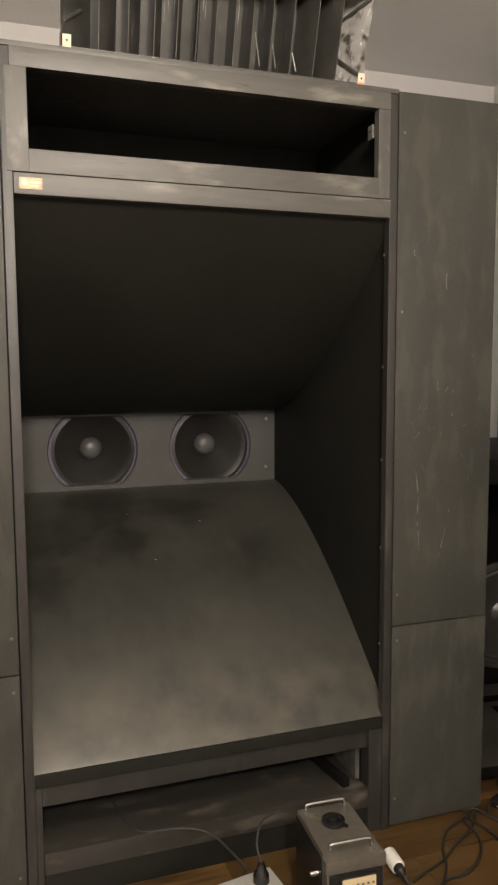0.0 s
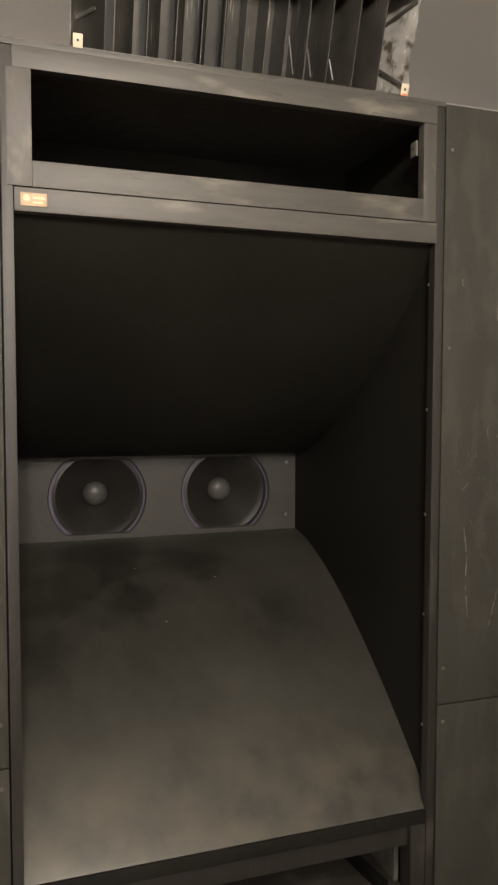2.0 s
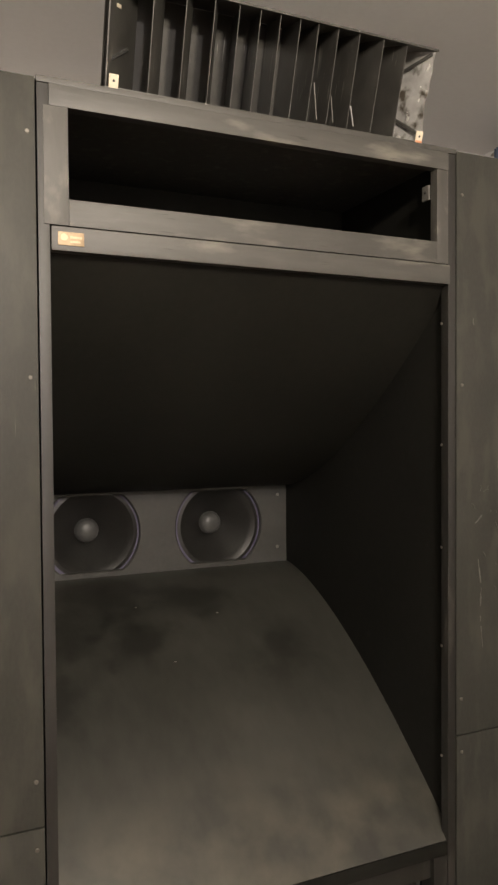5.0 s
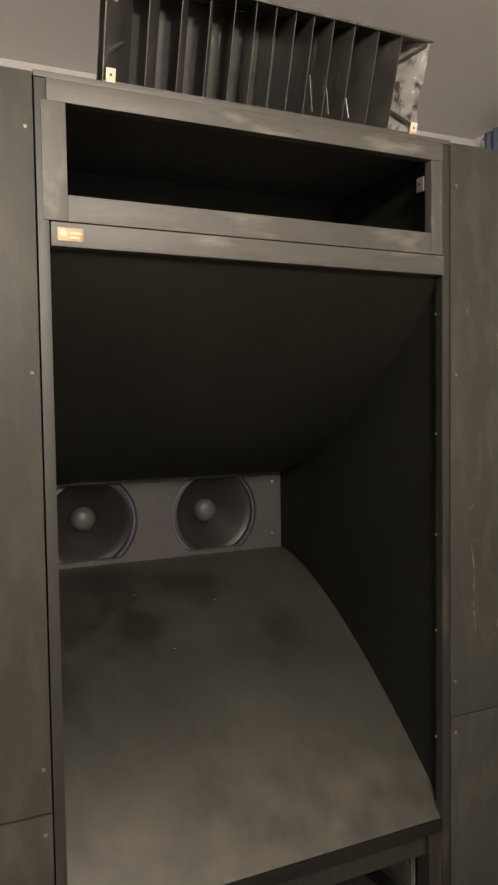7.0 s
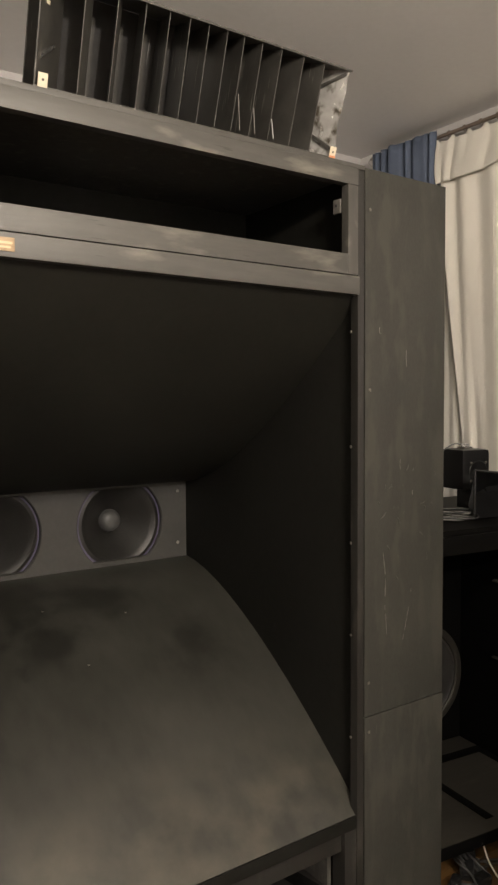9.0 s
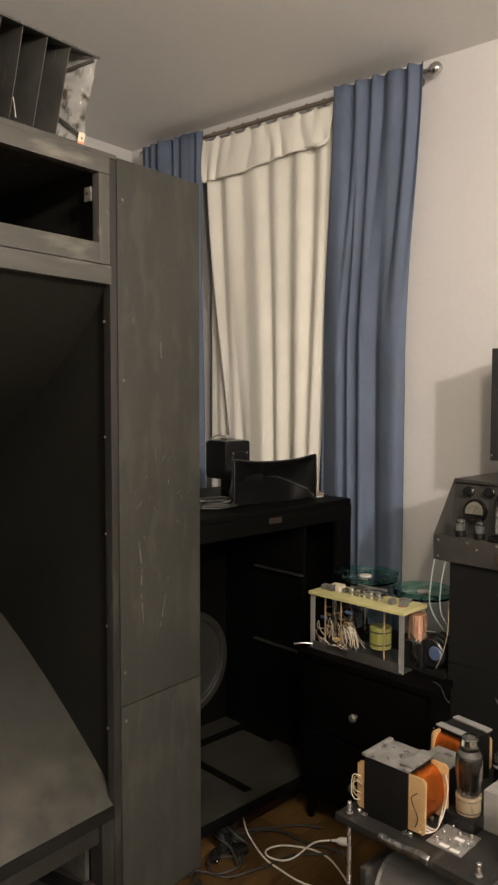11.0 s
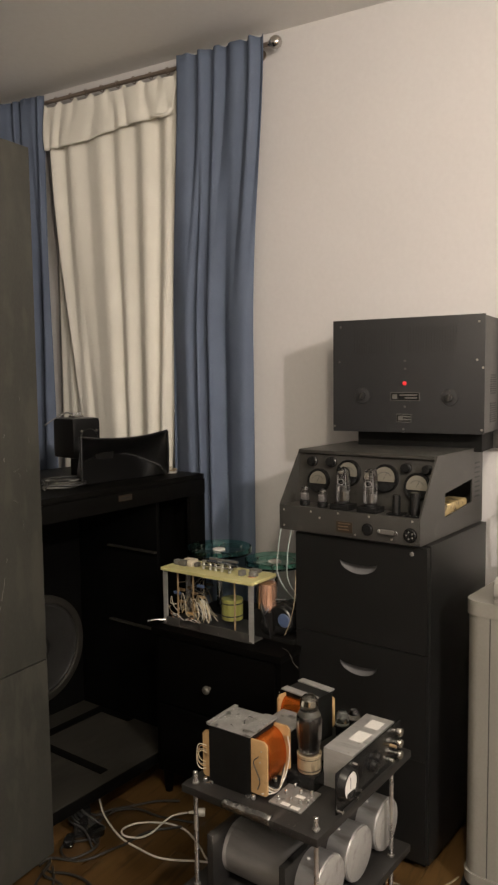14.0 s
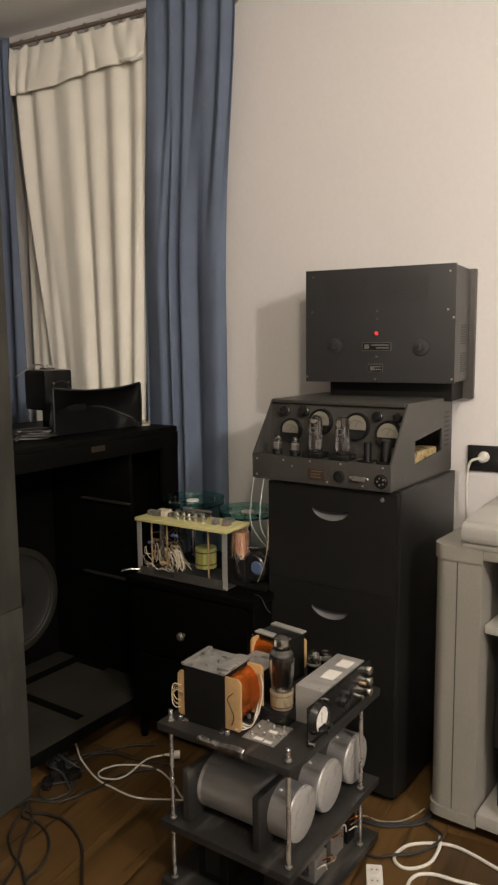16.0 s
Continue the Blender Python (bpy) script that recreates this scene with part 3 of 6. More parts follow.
# ---- vaned horn lens on top ----
def vaned_lens():
    s = thing("vaned_horn", "dark metal horn mouth with upright vanes on the loudspeaker's top", "horn", Matrix.Translation((0, 2.108, 2.330)) @ Matrix.Rotation(radians(18), 4, "X"))
    x0, x1, h, d = 0.085, 0.948, 0.222, 0.13
    part("bottom_plate", bx(x0, x1, 0, d + 0.1, -0.004, 0.0, 0.001), VANE, s)
    part("top_plate", bx(x0 - 0.003, x1 + 0.006, -0.006, d + 0.1, h, h + 0.005, 0.001), VANE, s)
    part("rear_panel", bx(x0 + 0.02, x1 - 0.06, d + 0.002, d + 0.01, 0.001, h - 0.001, 0), VANE, s)
    for x in (0.183, 0.259, 0.327, 0.388, 0.442, 0.494, 0.547, 0.597, 0.653, 0.714, 0.786, 0.857):
        k = 1.0 - 1.5 * (x - x0) / (x1 - x0)
        out = [(x, 0.0), (x + 0.0018, 0.0), (x + 0.05 * k + 0.0018, 0.06), (x + 0.075 * k + 0.0018, d), (x + 0.075 * k, d), (x + 0.05 * k, 0.061)]
        v = part("vane", prism(out, 0.001, h - 0.001, "z"), VANE, s)
        part("bright_edge", bx(x + 0.0001, x + 0.0017, -0.0012, -0.0002, 0.004, h - 0.004, 0), EDGE, v, "worn bare edge")
    for x, a, ln, mat in ((0.628, 14, 0.085, GREY_METAL), (0.676, 15, 0.062, GREY_METAL), (0.737, 20, 0.048, STEEL)):
        part("strut", bx(-0.0014, 0.0014, 0.004, 0.007, 0, ln, 0.0005, m=Matrix.Translation((x, 0, 0.010)) @ Matrix.Rotation(radians(-a), 4, "Y")), mat, s)
    end = part("end_plate", prism([(x0, 0.0), (x0 + 0.003, 0.0), (x0 + 0.09, 0.105), (x0 + 0.087, 0.105)], 0.0, h, "z"), VANE, s, "scratched dark end plate")
    part("strut", bx(0, 0.085, -0.004, 0.0, -0.004, 0.004, 0.001, m=Matrix.Translation((x0 + 0.012, 0.012, 0.058)) @ Matrix.Rotation(radians(50), 4, "Z") @ Matrix.Rotation(radians(-24), 4, "Y")), STEEL, end)
    part("flake", bx(0.030, 0.050, -0.0016, -0.0003, 0.0, 0.008, 0.0004, m=Matrix.Translation((x0 + 0.003, 0, 0.165)) @ Matrix.Rotation(math.atan2(0.105, 0.087), 4, "Z")), IVORY, end, "small tan paper flake")
    rnd, bm, n, m = random.Random(6), bmesh.new(), 6, 9
    sheets = []
    dents = [[rnd.uniform(-0.0065, 0.0050) for _ in range(m + 1)] for _ in range(n + 1)]
    for off in (0.0, 0.0012):
        sheets.append([[bm.verts.new((x1 - off - 0.055 * a / n + dents[a][b] - 0.0015, 0.135 * a / n, h * b / m)) for b in range(m + 1)] for a in range(n + 1)])
        for a in range(n):
            for b in range(m):
                bm.faces.new((sheets[-1][a][b], sheets[-1][a + 1][b], sheets[-1][a + 1][b + 1], sheets[-1][a][b + 1]))
    tin = part("tin_end", bm, FOIL, s, "crumpled bright tin end sheet")
    face = Matrix.Translation((x1 - 0.006, 0.0, 0)) @ Matrix.Rotation(math.atan2(0.055, 0.135), 4, "Z")
    for z0, z1 in ((0.215, 0.150), (0.018, 0.072)):
        tilt = math.atan2(z1 - z0, 0.13)
        part("strut", bx(-0.006, 0.0, 0.002, 0.138, -0.004, 0.004, 0.001, m=face @ Matrix.Translation((0, 0, z0)) @ Matrix.Rotation(tilt, 4, "X")), VANE, tin)
    part("foot", bx(0.16, 0.86, 0.10, 0.13, -0.052, -0.005, 0.002, m=Matrix()), BLACK, s)
    for x, mat, z in ((0.103, IVORY, 0.0), (0.938, COPPER_TAB, 0.0)):
        tab = part("tab", bx(x - 0.011, x + 0.011, -0.007, -0.0045, -0.014, 0.026, 0.001), IVORY, s, "small pale metal tab")
        part("hole", rod(0.003, 0.001, (x, -0.0078, 0.012), "y", 10), INK, tab)
    part("tab_tip", bx(0.928, 0.948, -0.0085, -0.0072, -0.014, 0.002, 0.0005), COPPER_TAB, s, "orange end of a tab")
    return s


vaned_lens()


# ---- curtains ----
def curtain(name, top, bottom, z0, z1, folds, depth, seed, mat, label, group, x=2.31, kink=0.5, sharp=0.6, cols=150, rows=64, sag=0.006, rise=0.0):
    """A hanging cloth. top, bottom: its span in y; folds: how many at the rod and lower down; sharp: how narrow the grooves are."""
    rnd = random.Random(seed)
    warp = [[rnd.uniform(-0.42, 0.42) for _ in range(n + 2)] for n in folds]
    size = [[rnd.uniform(0.55, 1.2) for _ in range(n + 2)] for n in folds]
    bm = bmesh.new()

    def fold(u, v, k):
        f = u * folds[k] + 0.12 * math.sin(2.3 * v + 3 * u + seed)
        n = max(0, min(int(f), folds[k]))
        w = f - n
        sm = w * w * (3 - 2 * w)
        f += warp[k][n] * (1 - sm) + warp[k][n + 1] * sm
        return abs(math.sin(math.pi * f)) ** sharp * (size[k][n] * (1 - sm) + size[k][n + 1] * sm)

    grid = []
    for j in range(rows + 1):
        v = j / rows
        e = min(1.0, v / kink)
        e = e * e * (3 - 2 * e)
        a, b = top[0] + (bottom[0] - top[0]) * e, top[1] + (bottom[1] - top[1]) * e
        line = []
        for k in range(cols + 1):
            u = k / cols
            h = fold(u, v, 0) * (1 - e) + fold(u, v, 1) * e
            h = h * (0.7 + 0.3 * e) + 0.10 * math.sin(11 * u + 7 * v + seed) * e
            drop = sag * abs(math.sin(math.pi * u * 8)) * max(0, 1 - v * 9)
            low = rise * (1 - u) * v + 0.006 * math.sin(9 * u + seed) * v * (rise > 0)
            line.append(bm.verts.new((x - depth * h, a + (b - a) * u + 0.008 * math.sin(3 * v + u * 9 + seed) * min(1, v * 3), z1 + (z0 - z1) * v - drop + low)))
        grid.append(line)
    for p, q in zip(grid, grid[1:]):
        for k in range(cols):
            bm.faces.new((p[k], p[k + 1], q[k + 1], q[k]))
    ob = single(name, bm, mat, label, "curtain", ROOM.copy(), group)
    mod = ob.modifiers.new("cloth", "SOLIDIFY")
    mod.thickness, mod.offset = 0.003, 0
    return ob


curtain("curtain", (1.905, 2.322), (1.972, 2.385), 0.05, 2.990, (5, 4), 0.052, 3, BLUE, "long blue cloth curtain hanging in deep folds", "blue curtains", x=2.325, kink=0.42, sharp=1.6)
curtain("curtain", (3.125, 3.56), (3.10, 3.50), 0.05, 2.985, (6, 5), 0.06, 8, BLUE, "long blue cloth curtain bunched in the corner", "blue curtains", x=2.320, kink=0.4, sharp=1.3)
curtain("curtain", (2.328, 3.105), (2.43, 2.93), 0.08, 2.928, (5, 5), 0.040, 5, CREAM, "cream cloth curtain hung on the rod between blue ones", "cream curtains", x=2.352, sharp=1.7, kink=0.75)
curtain("curtain", (2.86, 3.12), (2.84, 3.11), 0.08, 2.915, (2, 2), 0.010, 15, CREAM, "narrow cream curtain lining behind the front cloth", "cream curtains", x=2.372, sharp=1.5, kink=0.6, cols=40)
flap = curtain("valance", (2.335, 3.118), (2.345, 3.128), 2.712, 2.936, (8, 6), 0.014, 11, CREAM, "cream folded heading over the cream curtain", "cream curtains", x=2.313, sharp=1.3, rows=18, sag=0.030, rise=0.05, kink=0.9)
part("rolled_corner", cord([(2.296, 2.352, 2.775), (2.290, 2.372, 2.757), (2.288, 2.396, 2.752), (2.294, 2.425, 2.760), (2.300, 2.46, 2.764)], 0.009, 8, 10), CREAM, flap, "rolled hem corner")
tagged(flap, "", "valance")
r = thing("curtain_rod", "thin bronze curtain rod with ball finials below the ceiling", "curtain rod", ROOM.copy())
part("pole", rod(0.0095, 1.70, (2.338, 1.875, 2.957), "y", 20), BRONZE, r)
for y, w in ((1.862, -1), (3.588, 1)):
    part("finial", lathe([(0, -0.027), (0.012, -0.025), (0.022, -0.016), (0.027, 0), (0.022, 0.016), (0.012, 0.024), (0.012, 0.03), (0, 0.03)], (2.338, y, 2.957), "y", 28), CHROME, r, "satin ball finial")
for y in (1.96, 3.50):
    b = part("bracket", bx(2.338, EAST, y - 0.006, y + 0.006, 2.940, 2.952, 0.002), BRONZE, r)
    part("wall_plate", rod(0.022, 0.006, (EAST - 0.007, y, 2.946), "x", 20), BRONZE, b)
for k in range(8):
    ringm = lathe([(0.0135, -0.002), (0.0165, -0.002), (0.0165, 0.002), (0.0135, 0.002), (0.0135, -0.002)], (2.338, 2.40 + 0.095 * k, 2.955), "y", 16)
    part("ring", ringm, BRONZE, r)


# ---- second loudspeaker by the window ----
def low_loudspeaker():
    s = thing("bass_cabinet", "low black wooden bass loudspeaker cabinet, open front with one woofer", "loudspeaker", at(2.235, 2.178, 0, -7))
    W, D, H = 1.12, 0.72, 1.187
    part("top_board", bx(-W, 0, 0, D, H - 0.022, H, 0.003), NIGHT, s)
    part("front_rail", bx(-W, -0.0, -0.004, 0.018, H - 0.088, H - 0.0225, 0.002), NIGHT, s)
    part("side_board", bx(-0.02, 0, 0.019, D, 0.0, H - 0.023, 0.002), NIGHT, s)
    part("side_board", bx(-W, -W + 0.02, 0.019, D, 0.0, H - 0.023, 0.002), NIGHT, s)
    part("post", bx(-0.095, 0, -0.002, 0.018, 0.14, H - 0.0885, 0.002), NIGHT, s)
    part("post", bx(-W, -W + 0.095, -0.002, 0.018, 0.14, H - 0.0885, 0.002), NIGHT, s)
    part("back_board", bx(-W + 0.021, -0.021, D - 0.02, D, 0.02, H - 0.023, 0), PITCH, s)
    base = part("base_board", bx(-W + 0.021, -0.021, -0.105, D - 0.021, 0.092, 0.139, 0.003), INSIDE, s, "scuffed dark base board")
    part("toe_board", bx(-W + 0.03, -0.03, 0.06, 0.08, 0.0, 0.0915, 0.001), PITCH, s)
    # thin near-black strip over the front face, darker than the board's top
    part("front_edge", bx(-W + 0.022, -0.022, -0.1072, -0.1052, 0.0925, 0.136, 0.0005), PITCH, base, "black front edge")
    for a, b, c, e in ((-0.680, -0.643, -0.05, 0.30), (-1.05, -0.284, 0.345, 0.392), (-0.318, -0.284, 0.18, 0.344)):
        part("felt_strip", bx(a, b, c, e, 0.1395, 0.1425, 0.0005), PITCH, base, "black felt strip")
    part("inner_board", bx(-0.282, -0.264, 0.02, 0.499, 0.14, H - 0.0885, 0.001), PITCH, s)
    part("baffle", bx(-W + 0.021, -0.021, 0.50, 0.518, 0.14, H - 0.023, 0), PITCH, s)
    w = part("woofer", lathe([(0.235, 0.001), (0.235, -0.012), (0.228, -0.016), (0.205, -0.016), (0.200, -0.010), (0.205, 0.001)], (-0.522, 0.499, 0.447), "y", 56), INSIDE, s, "round woofer frame")
    part("cone", lathe([(0.203, -0.008), (0.19, -0.013), (0.178, -0.006), (0.10, -0.001), (0.06, -0.001), (0.045, -0.012), (0, -0.022)], (-0.522, 0.499, 0.447), "y", 56), WOOF, w, "dark ribbed cone")
    for z in (0.560, 0.885):
        part("cleat", bx(-0.30, -0.2825, 0.02, 0.30, z, z + 0.007, 0.001), INSIDE, s, "thin pale-edged cleat")
    tag = part("name_plate", bx(-0.51, -0.44, -0.0065, -0.0045, H - 0.055, H - 0.033, 0.0005), BROWN_TAG, s, "small brown plate")
    part("print_bar", bx(-0.50, -0.45, -0.0075, -0.0065, H - 0.047, H - 0.041, 0), BLACKWOOD, tag)
    return s


low_loudspeaker()


def small_horn():
    s = thing("midrange_horn", "wide black moulded horn with a boxy driver on the bass cabinet", "horn", at(1.912, 2.332, 1.188, -11) @ Matrix.Diagonal((0.96, 0.96, 0.96, 1.0)))
    def crease(u):
        # where the horn's floor meets its back and side, from mid height down to the corner
        return 0.0 if abs(u) < 0.3 else -0.72 * ((abs(u) - 0.3) / 0.7) ** 1.7

    def inside(u, v):
        c = crease(u)
        f = (v + 1) / (c + 1) if v < c else ((1 - v) / (1 - c)) ** 0.75
        return 0.14 * (1 - u * u) ** 0.5 * f + 0.009 * u * u

    bm = bmesh.new()
    cols, rows = 40, 28
    sheets = []
    for layer in range(2):
        grid = []
        for j in range(rows + 1):
            v = j / rows * 2 - 1
            line = []
            for k in range(cols + 1):
                u = k / cols * 2 - 1
                y, dip = inside(u, v), -0.016 * (1 - u * u) if v > 0 else 0
                line.append(bm.verts.new((0.235 * u, y + 0.006 * layer, 0.1 + 0.095 * v + dip * v)))
            grid.append(line)
        sheets.append(grid)
        for p, q in zip(grid, grid[1:]):
            for k in range(cols):
                bm.faces.new((p[k], p[k + 1], q[k + 1], q[k]))
    part("flare", bm, FLARE, s, "glossy black curved horn flare")
    # added pale cord that draws the highlight where floor meets side
    part("seam", cord([(0.235 * u, inside(u, crease(u)) - 0.002, 0.1 + 0.095 * crease(u)) for u in (0.3, 0.45, 0.6, 0.75, 0.88, 0.97)], 0.0022, 6, 8), SEAM_GLINT, s, "pale cord painting the glint along the flare's crease")
    part("lip", cord([(-0.235, 0.01, 0.005), (-0.236, 0.008, 0.1), (-0.235, 0.01, 0.195)], 0.006), FLARE, s)
    part("lip", cord([(0.235, 0.01, 0.005), (0.236, 0.008, 0.1), (0.235, 0.01, 0.195)], 0.006), FLARE, s)
    part("top_rim", cord([(-0.235, 0.01, 0.195), (-0.12, 0.005, 0.182), (0, 0.003, 0.178), (0.12, 0.005, 0.183), (0.235, 0.01, 0.197)], 0.005), FLARE, s)
    part("throat", rod(0.05, 0.12, (-0.03, 0.12, 0.11), "y", 24), FLARE, s)
    part("lower_tray", bx(-0.22, 0.22, 0.02, 0.20, 0.0, 0.008, 0.003), FLARE, s)
    d = part("driver", bx(-0.118, 0.03, 0.22, 0.37, 0.085, 0.262, 0.022), FLARE, s, "boxy black horn driver")
    part("terminal", bx(-0.060, -0.015, 0.28, 0.33, 0.2625, 0.270, 0.003), GREY_METAL, d)
    for q in range(4):
        part("stud", rod(0.004, 0.012, (-0.056 + 0.012 * q, 0.30, 0.2705), "z", 10), STEEL, d)
    part("wire", cord([(-0.056, 0.30, 0.276), (-0.10, 0.295, 0.284), (-0.16, 0.29, 0.262), (-0.22, 0.28, 0.235)], 0.003, 8, 8), GRIP, d, "grey lead")
    part("cap_ring", lathe([(0, -0.004), (0.046, -0.004), (0.050, 0.0), (0, 0.0)], (-0.035, 0.2195, 0.165), "y", 28), FLARE, d)
    for q in range(4):
        part("bolt", rod(0.006, 0.006, (-0.035 + 0.056 * math.cos(0.8 + 1.571 * q), 0.213, 0.165 + 0.056 * math.sin(0.8 + 1.571 * q)), "y", 10), DULL_SCREW, d)
    part("stand", bx(-0.05, 0.01, 0.24, 0.34, 0.0, 0.0845, 0.002), BLACKWOOD, s)
    return s


small_horn()
for k, (x, y, w) in enumerate(((1.62, 2.43, 0.16), (1.66, 2.46, 0.15), (2.16, 2.33, 0.10), (2.17, 2.34, 0.12), (2.15, 2.35, 0.11))):
    lift = 0.008 * max(0, k - 2)
    single("flat_cord", cord([(x - w / 2, y, 1.191 + lift), (x - w / 4, y + 0.05, 1.192 + lift), (x + w / 4, y + 0.03, 1.193 + lift), (x + w / 2, y - 0.02, 1.191 + lift), (x, y - 0.04, 1.192 + lift), (x - w / 2, y + 0.01, 1.196 + lift)], 0.0035), (PALE, PALE, CORD_WHITE, CERAMIC, IVORY)[k], "loose pale speaker cord on the bass cabinet", "cord", ROOM.copy())


rnd = random.Random(33)
for k in range(7):
    x, y, w = 1.62 + 0.04 * rnd.random(), 2.40 + 0.10 * rnd.random(), 0.16 + 0.08 * rnd.random()
    a = [rnd.uniform(-0.04, 0.04) for _ in range(6)]
    c = cord([(x - w / 2, y + a[0], 1.192 + 0.004 * k), (x - w / 4, y + 0.05 + a[1], 1.194 + 0.005 * k), (x + w / 4, y + 0.04 + a[2], 1.193 + 0.005 * k), (x + w / 2, y + a[3], 1.192 + 0.004 * k), (x, y - 0.05 + a[4], 1.194 + 0.004 * k), (x - w / 2 + 0.02, y + a[5], 1.195 + 0.005 * k)], 0.0035)
    single("coiled_cord", c, (CORD_BLACK, CORD_BROWN, PALE)[k % 3], "loose dark cord coiled on the bass cabinet", "cord", ROOM.copy(), "coiled cords")


# ---- chest of drawers with a chassis on it ----
def chest():
    s = thing("nightstand", "small black lacquered chest with two drawers and knobs", "nightstand", at(1.735, 1.82, 0, -5.3))
    # local x: depth to the wall, y: width
    w, d = 0.285, 0.46
    part("top_board", bx(-0.012, d, -w - 0.008, w + 0.008, 0.632, 0.658, 0.006), EBONY, s)
    part("side_board", bx(0.004, d - 0.01, -w, -w + 0.02, 0.09, 0.6315, 0.002), EBONY, s)
    part("side_board", bx(0.004, d - 0.01, w - 0.02, w, 0.09, 0.6315, 0.002), EBONY, s)
    part("back_board", bx(d - 0.02, d - 0.01, -w + 0.021, w - 0.021, 0.09, 0.631, 0), EBONY, s)
    part("bottom_board", bx(0.006, d - 0.021, -w + 0.021, w - 0.021, 0.09, 0.11, 0.001), EBONY, s)
    for z0, z1 in ((0.372, 0.625), (0.114, 0.362)):
        dr = part("drawer", bx(-0.006, 0.35, -w + 0.023, w - 0.023, z0, z1, 0.004), EBONY, s)
        part("knob", lathe([(0, -0.032), (0.010, -0.031), (0.0155, -0.025), (0.0155, -0.018), (0.008, -0.010), (0.007, 0.0), (0, 0.0)], (-0.006, 0.018, (z0 + z1) / 2 - 0.022), "x", 24), DULL_SCREW, dr, "small dull metal knob")
    for x in (0.03, d - 0.05):
        for y in (-w + 0.03, w - 0.03):
            part("leg", lathe([(0, 0), (0.014, 0), (0.022, 0.085), (0.024, 0.0895), (0, 0.0895)], (x, y, 0), "z", 16), EBONY, s)
    return s


chest()
single("loose_wire", cord([(1.77, 1.560, 0.6605), (1.757, 1.534, 0.6605), (1.750, 1.517, 0.645), (1.755, 1.510, 0.622), (1.762, 1.498, 0.606)], 0.0009, 8, 6), DULL_SCREW, "thin grey wire hanging over the nightstand's edge", "wire", ROOM.copy())


def power_chassis():
    s = thing("open_chassis", "open electronic chassis under a yellow board, tangled white wires inside", "chassis", at(1.775, 1.878, 0.659, -5.5))
    rnd = random.Random(4)
    w, d = 0.205, 0.15
    part("base_plate", bx(0, d + 0.05, -w, w + 0.01, 0.001, 0.006, 0.001), CRACKLE, s)
    part("front_flange", bx(0.0, 0.002, -w + 0.012, 0.03, 0.0065, 0.036, 0.0005), CRACKLE, s)
    part("front_flange", bx(0.0, 0.002, 0.13, w - 0.012, 0.0065, 0.034, 0.0005), CRACKLE, s)
    board = part("top_board", bx(-0.006, d, -w - 0.008, w + 0.008, 0.2115, 0.224, 0.003), YELLOW, s, "pale yellow board")
    for x, y in ((0.004, -w + 0.006), (0.004, w - 0.004), (d - 0.012, -w + 0.006), (d - 0.012, w - 0.004)):
        post = prism([(x, y - 0.012), (x + 0.003, y - 0.012), (x + 0.003, y + 0.006), (x + 0.02, y + 0.006), (x + 0.02, y + 0.009), (x, y + 0.009)], 0.002, 0.211, "z")
        part("corner_post", post, ALU, s, "aluminium angle post")
    c = part("coil", rod(0.040, 0.078, (0.085, -0.058, 0.046), "z", 28), LIME, s, "yellow taped coil")
    for z in (0.060, 0.106):
        part("tape_band", lathe([(0.0402, 0), (0.0408, 0.001), (0.0408, 0.004), (0.0402, 0.005)], (0.085, -0.058, z), "z", 28), INK, c)
    part("copper_can", rod(0.034, 0.095, (0.10, -0.205, 0.105), "z", 28), COPPER, s, "shiny copper can")
    part("can_bracket", bx(0.065, 0.135, -0.24, -0.17, 0.0065, 0.1045, 0.003), CABINET, s)
    for y in (-0.118, 0.075, 0.15):
        part("spacer", rod(0.0035, 0.176, (0.02, y, 0.03), "z", 10), GOLD, s)
    for k in range(12):
        y, x, z = rnd.uniform(0.03, 0.19), rnd.uniform(0.03, 0.11), rnd.uniform(0.17, 0.205)
        low, bow = rnd.uniform(0.03, 0.10), rnd.uniform(-0.03, 0.03)
        part("wire", cord([(x, y, z), (x - 0.015, y + bow, z - 0.04), (x - 0.02, y - bow, 0.5 * (z + low)), (x, y - 1.2 * bow, low)], 0.0014, 8, 6), (BROWN_TAG, INK, GREY_METAL, CERAMIC)[k % 4], s)
    for k in range(26):
        # pale loops: up, over and down again, each its own way
        y, x, top = rnd.uniform(0.03, 0.185), rnd.uniform(0.012, 0.075), rnd.uniform(0.07, 0.125)
        wide, lean, low = rnd.uniform(0.010, 0.042), rnd.uniform(-0.022, 0.022), rnd.uniform(0.03, 0.055)
        pts = [(x + 0.03, y + wide, low + rnd.uniform(0, 0.04)), (x + 0.01, y + 0.8 * wide + lean, 0.7 * top), (x - 0.004, y + lean, top), (x - 0.010, y - 0.7 * wide + lean, 0.72 * top), (x - 0.004, y - wide, low)]
        part("wire", cord([(max(p[0], 0.004), *p[1:]) for p in pts], 0.0013, 7, 6), (IVORY, CORD_WHITE, CERAMIC, IVORY, AGED)[k % 5], s)
    for k in range(7):
        y0 = 0.060 - 0.009 * k + rnd.uniform(-0.004, 0.004)
        top, reach = 0.112 + rnd.uniform(-0.012, 0.010), 0.022 + rnd.uniform(-0.006, 0.012)
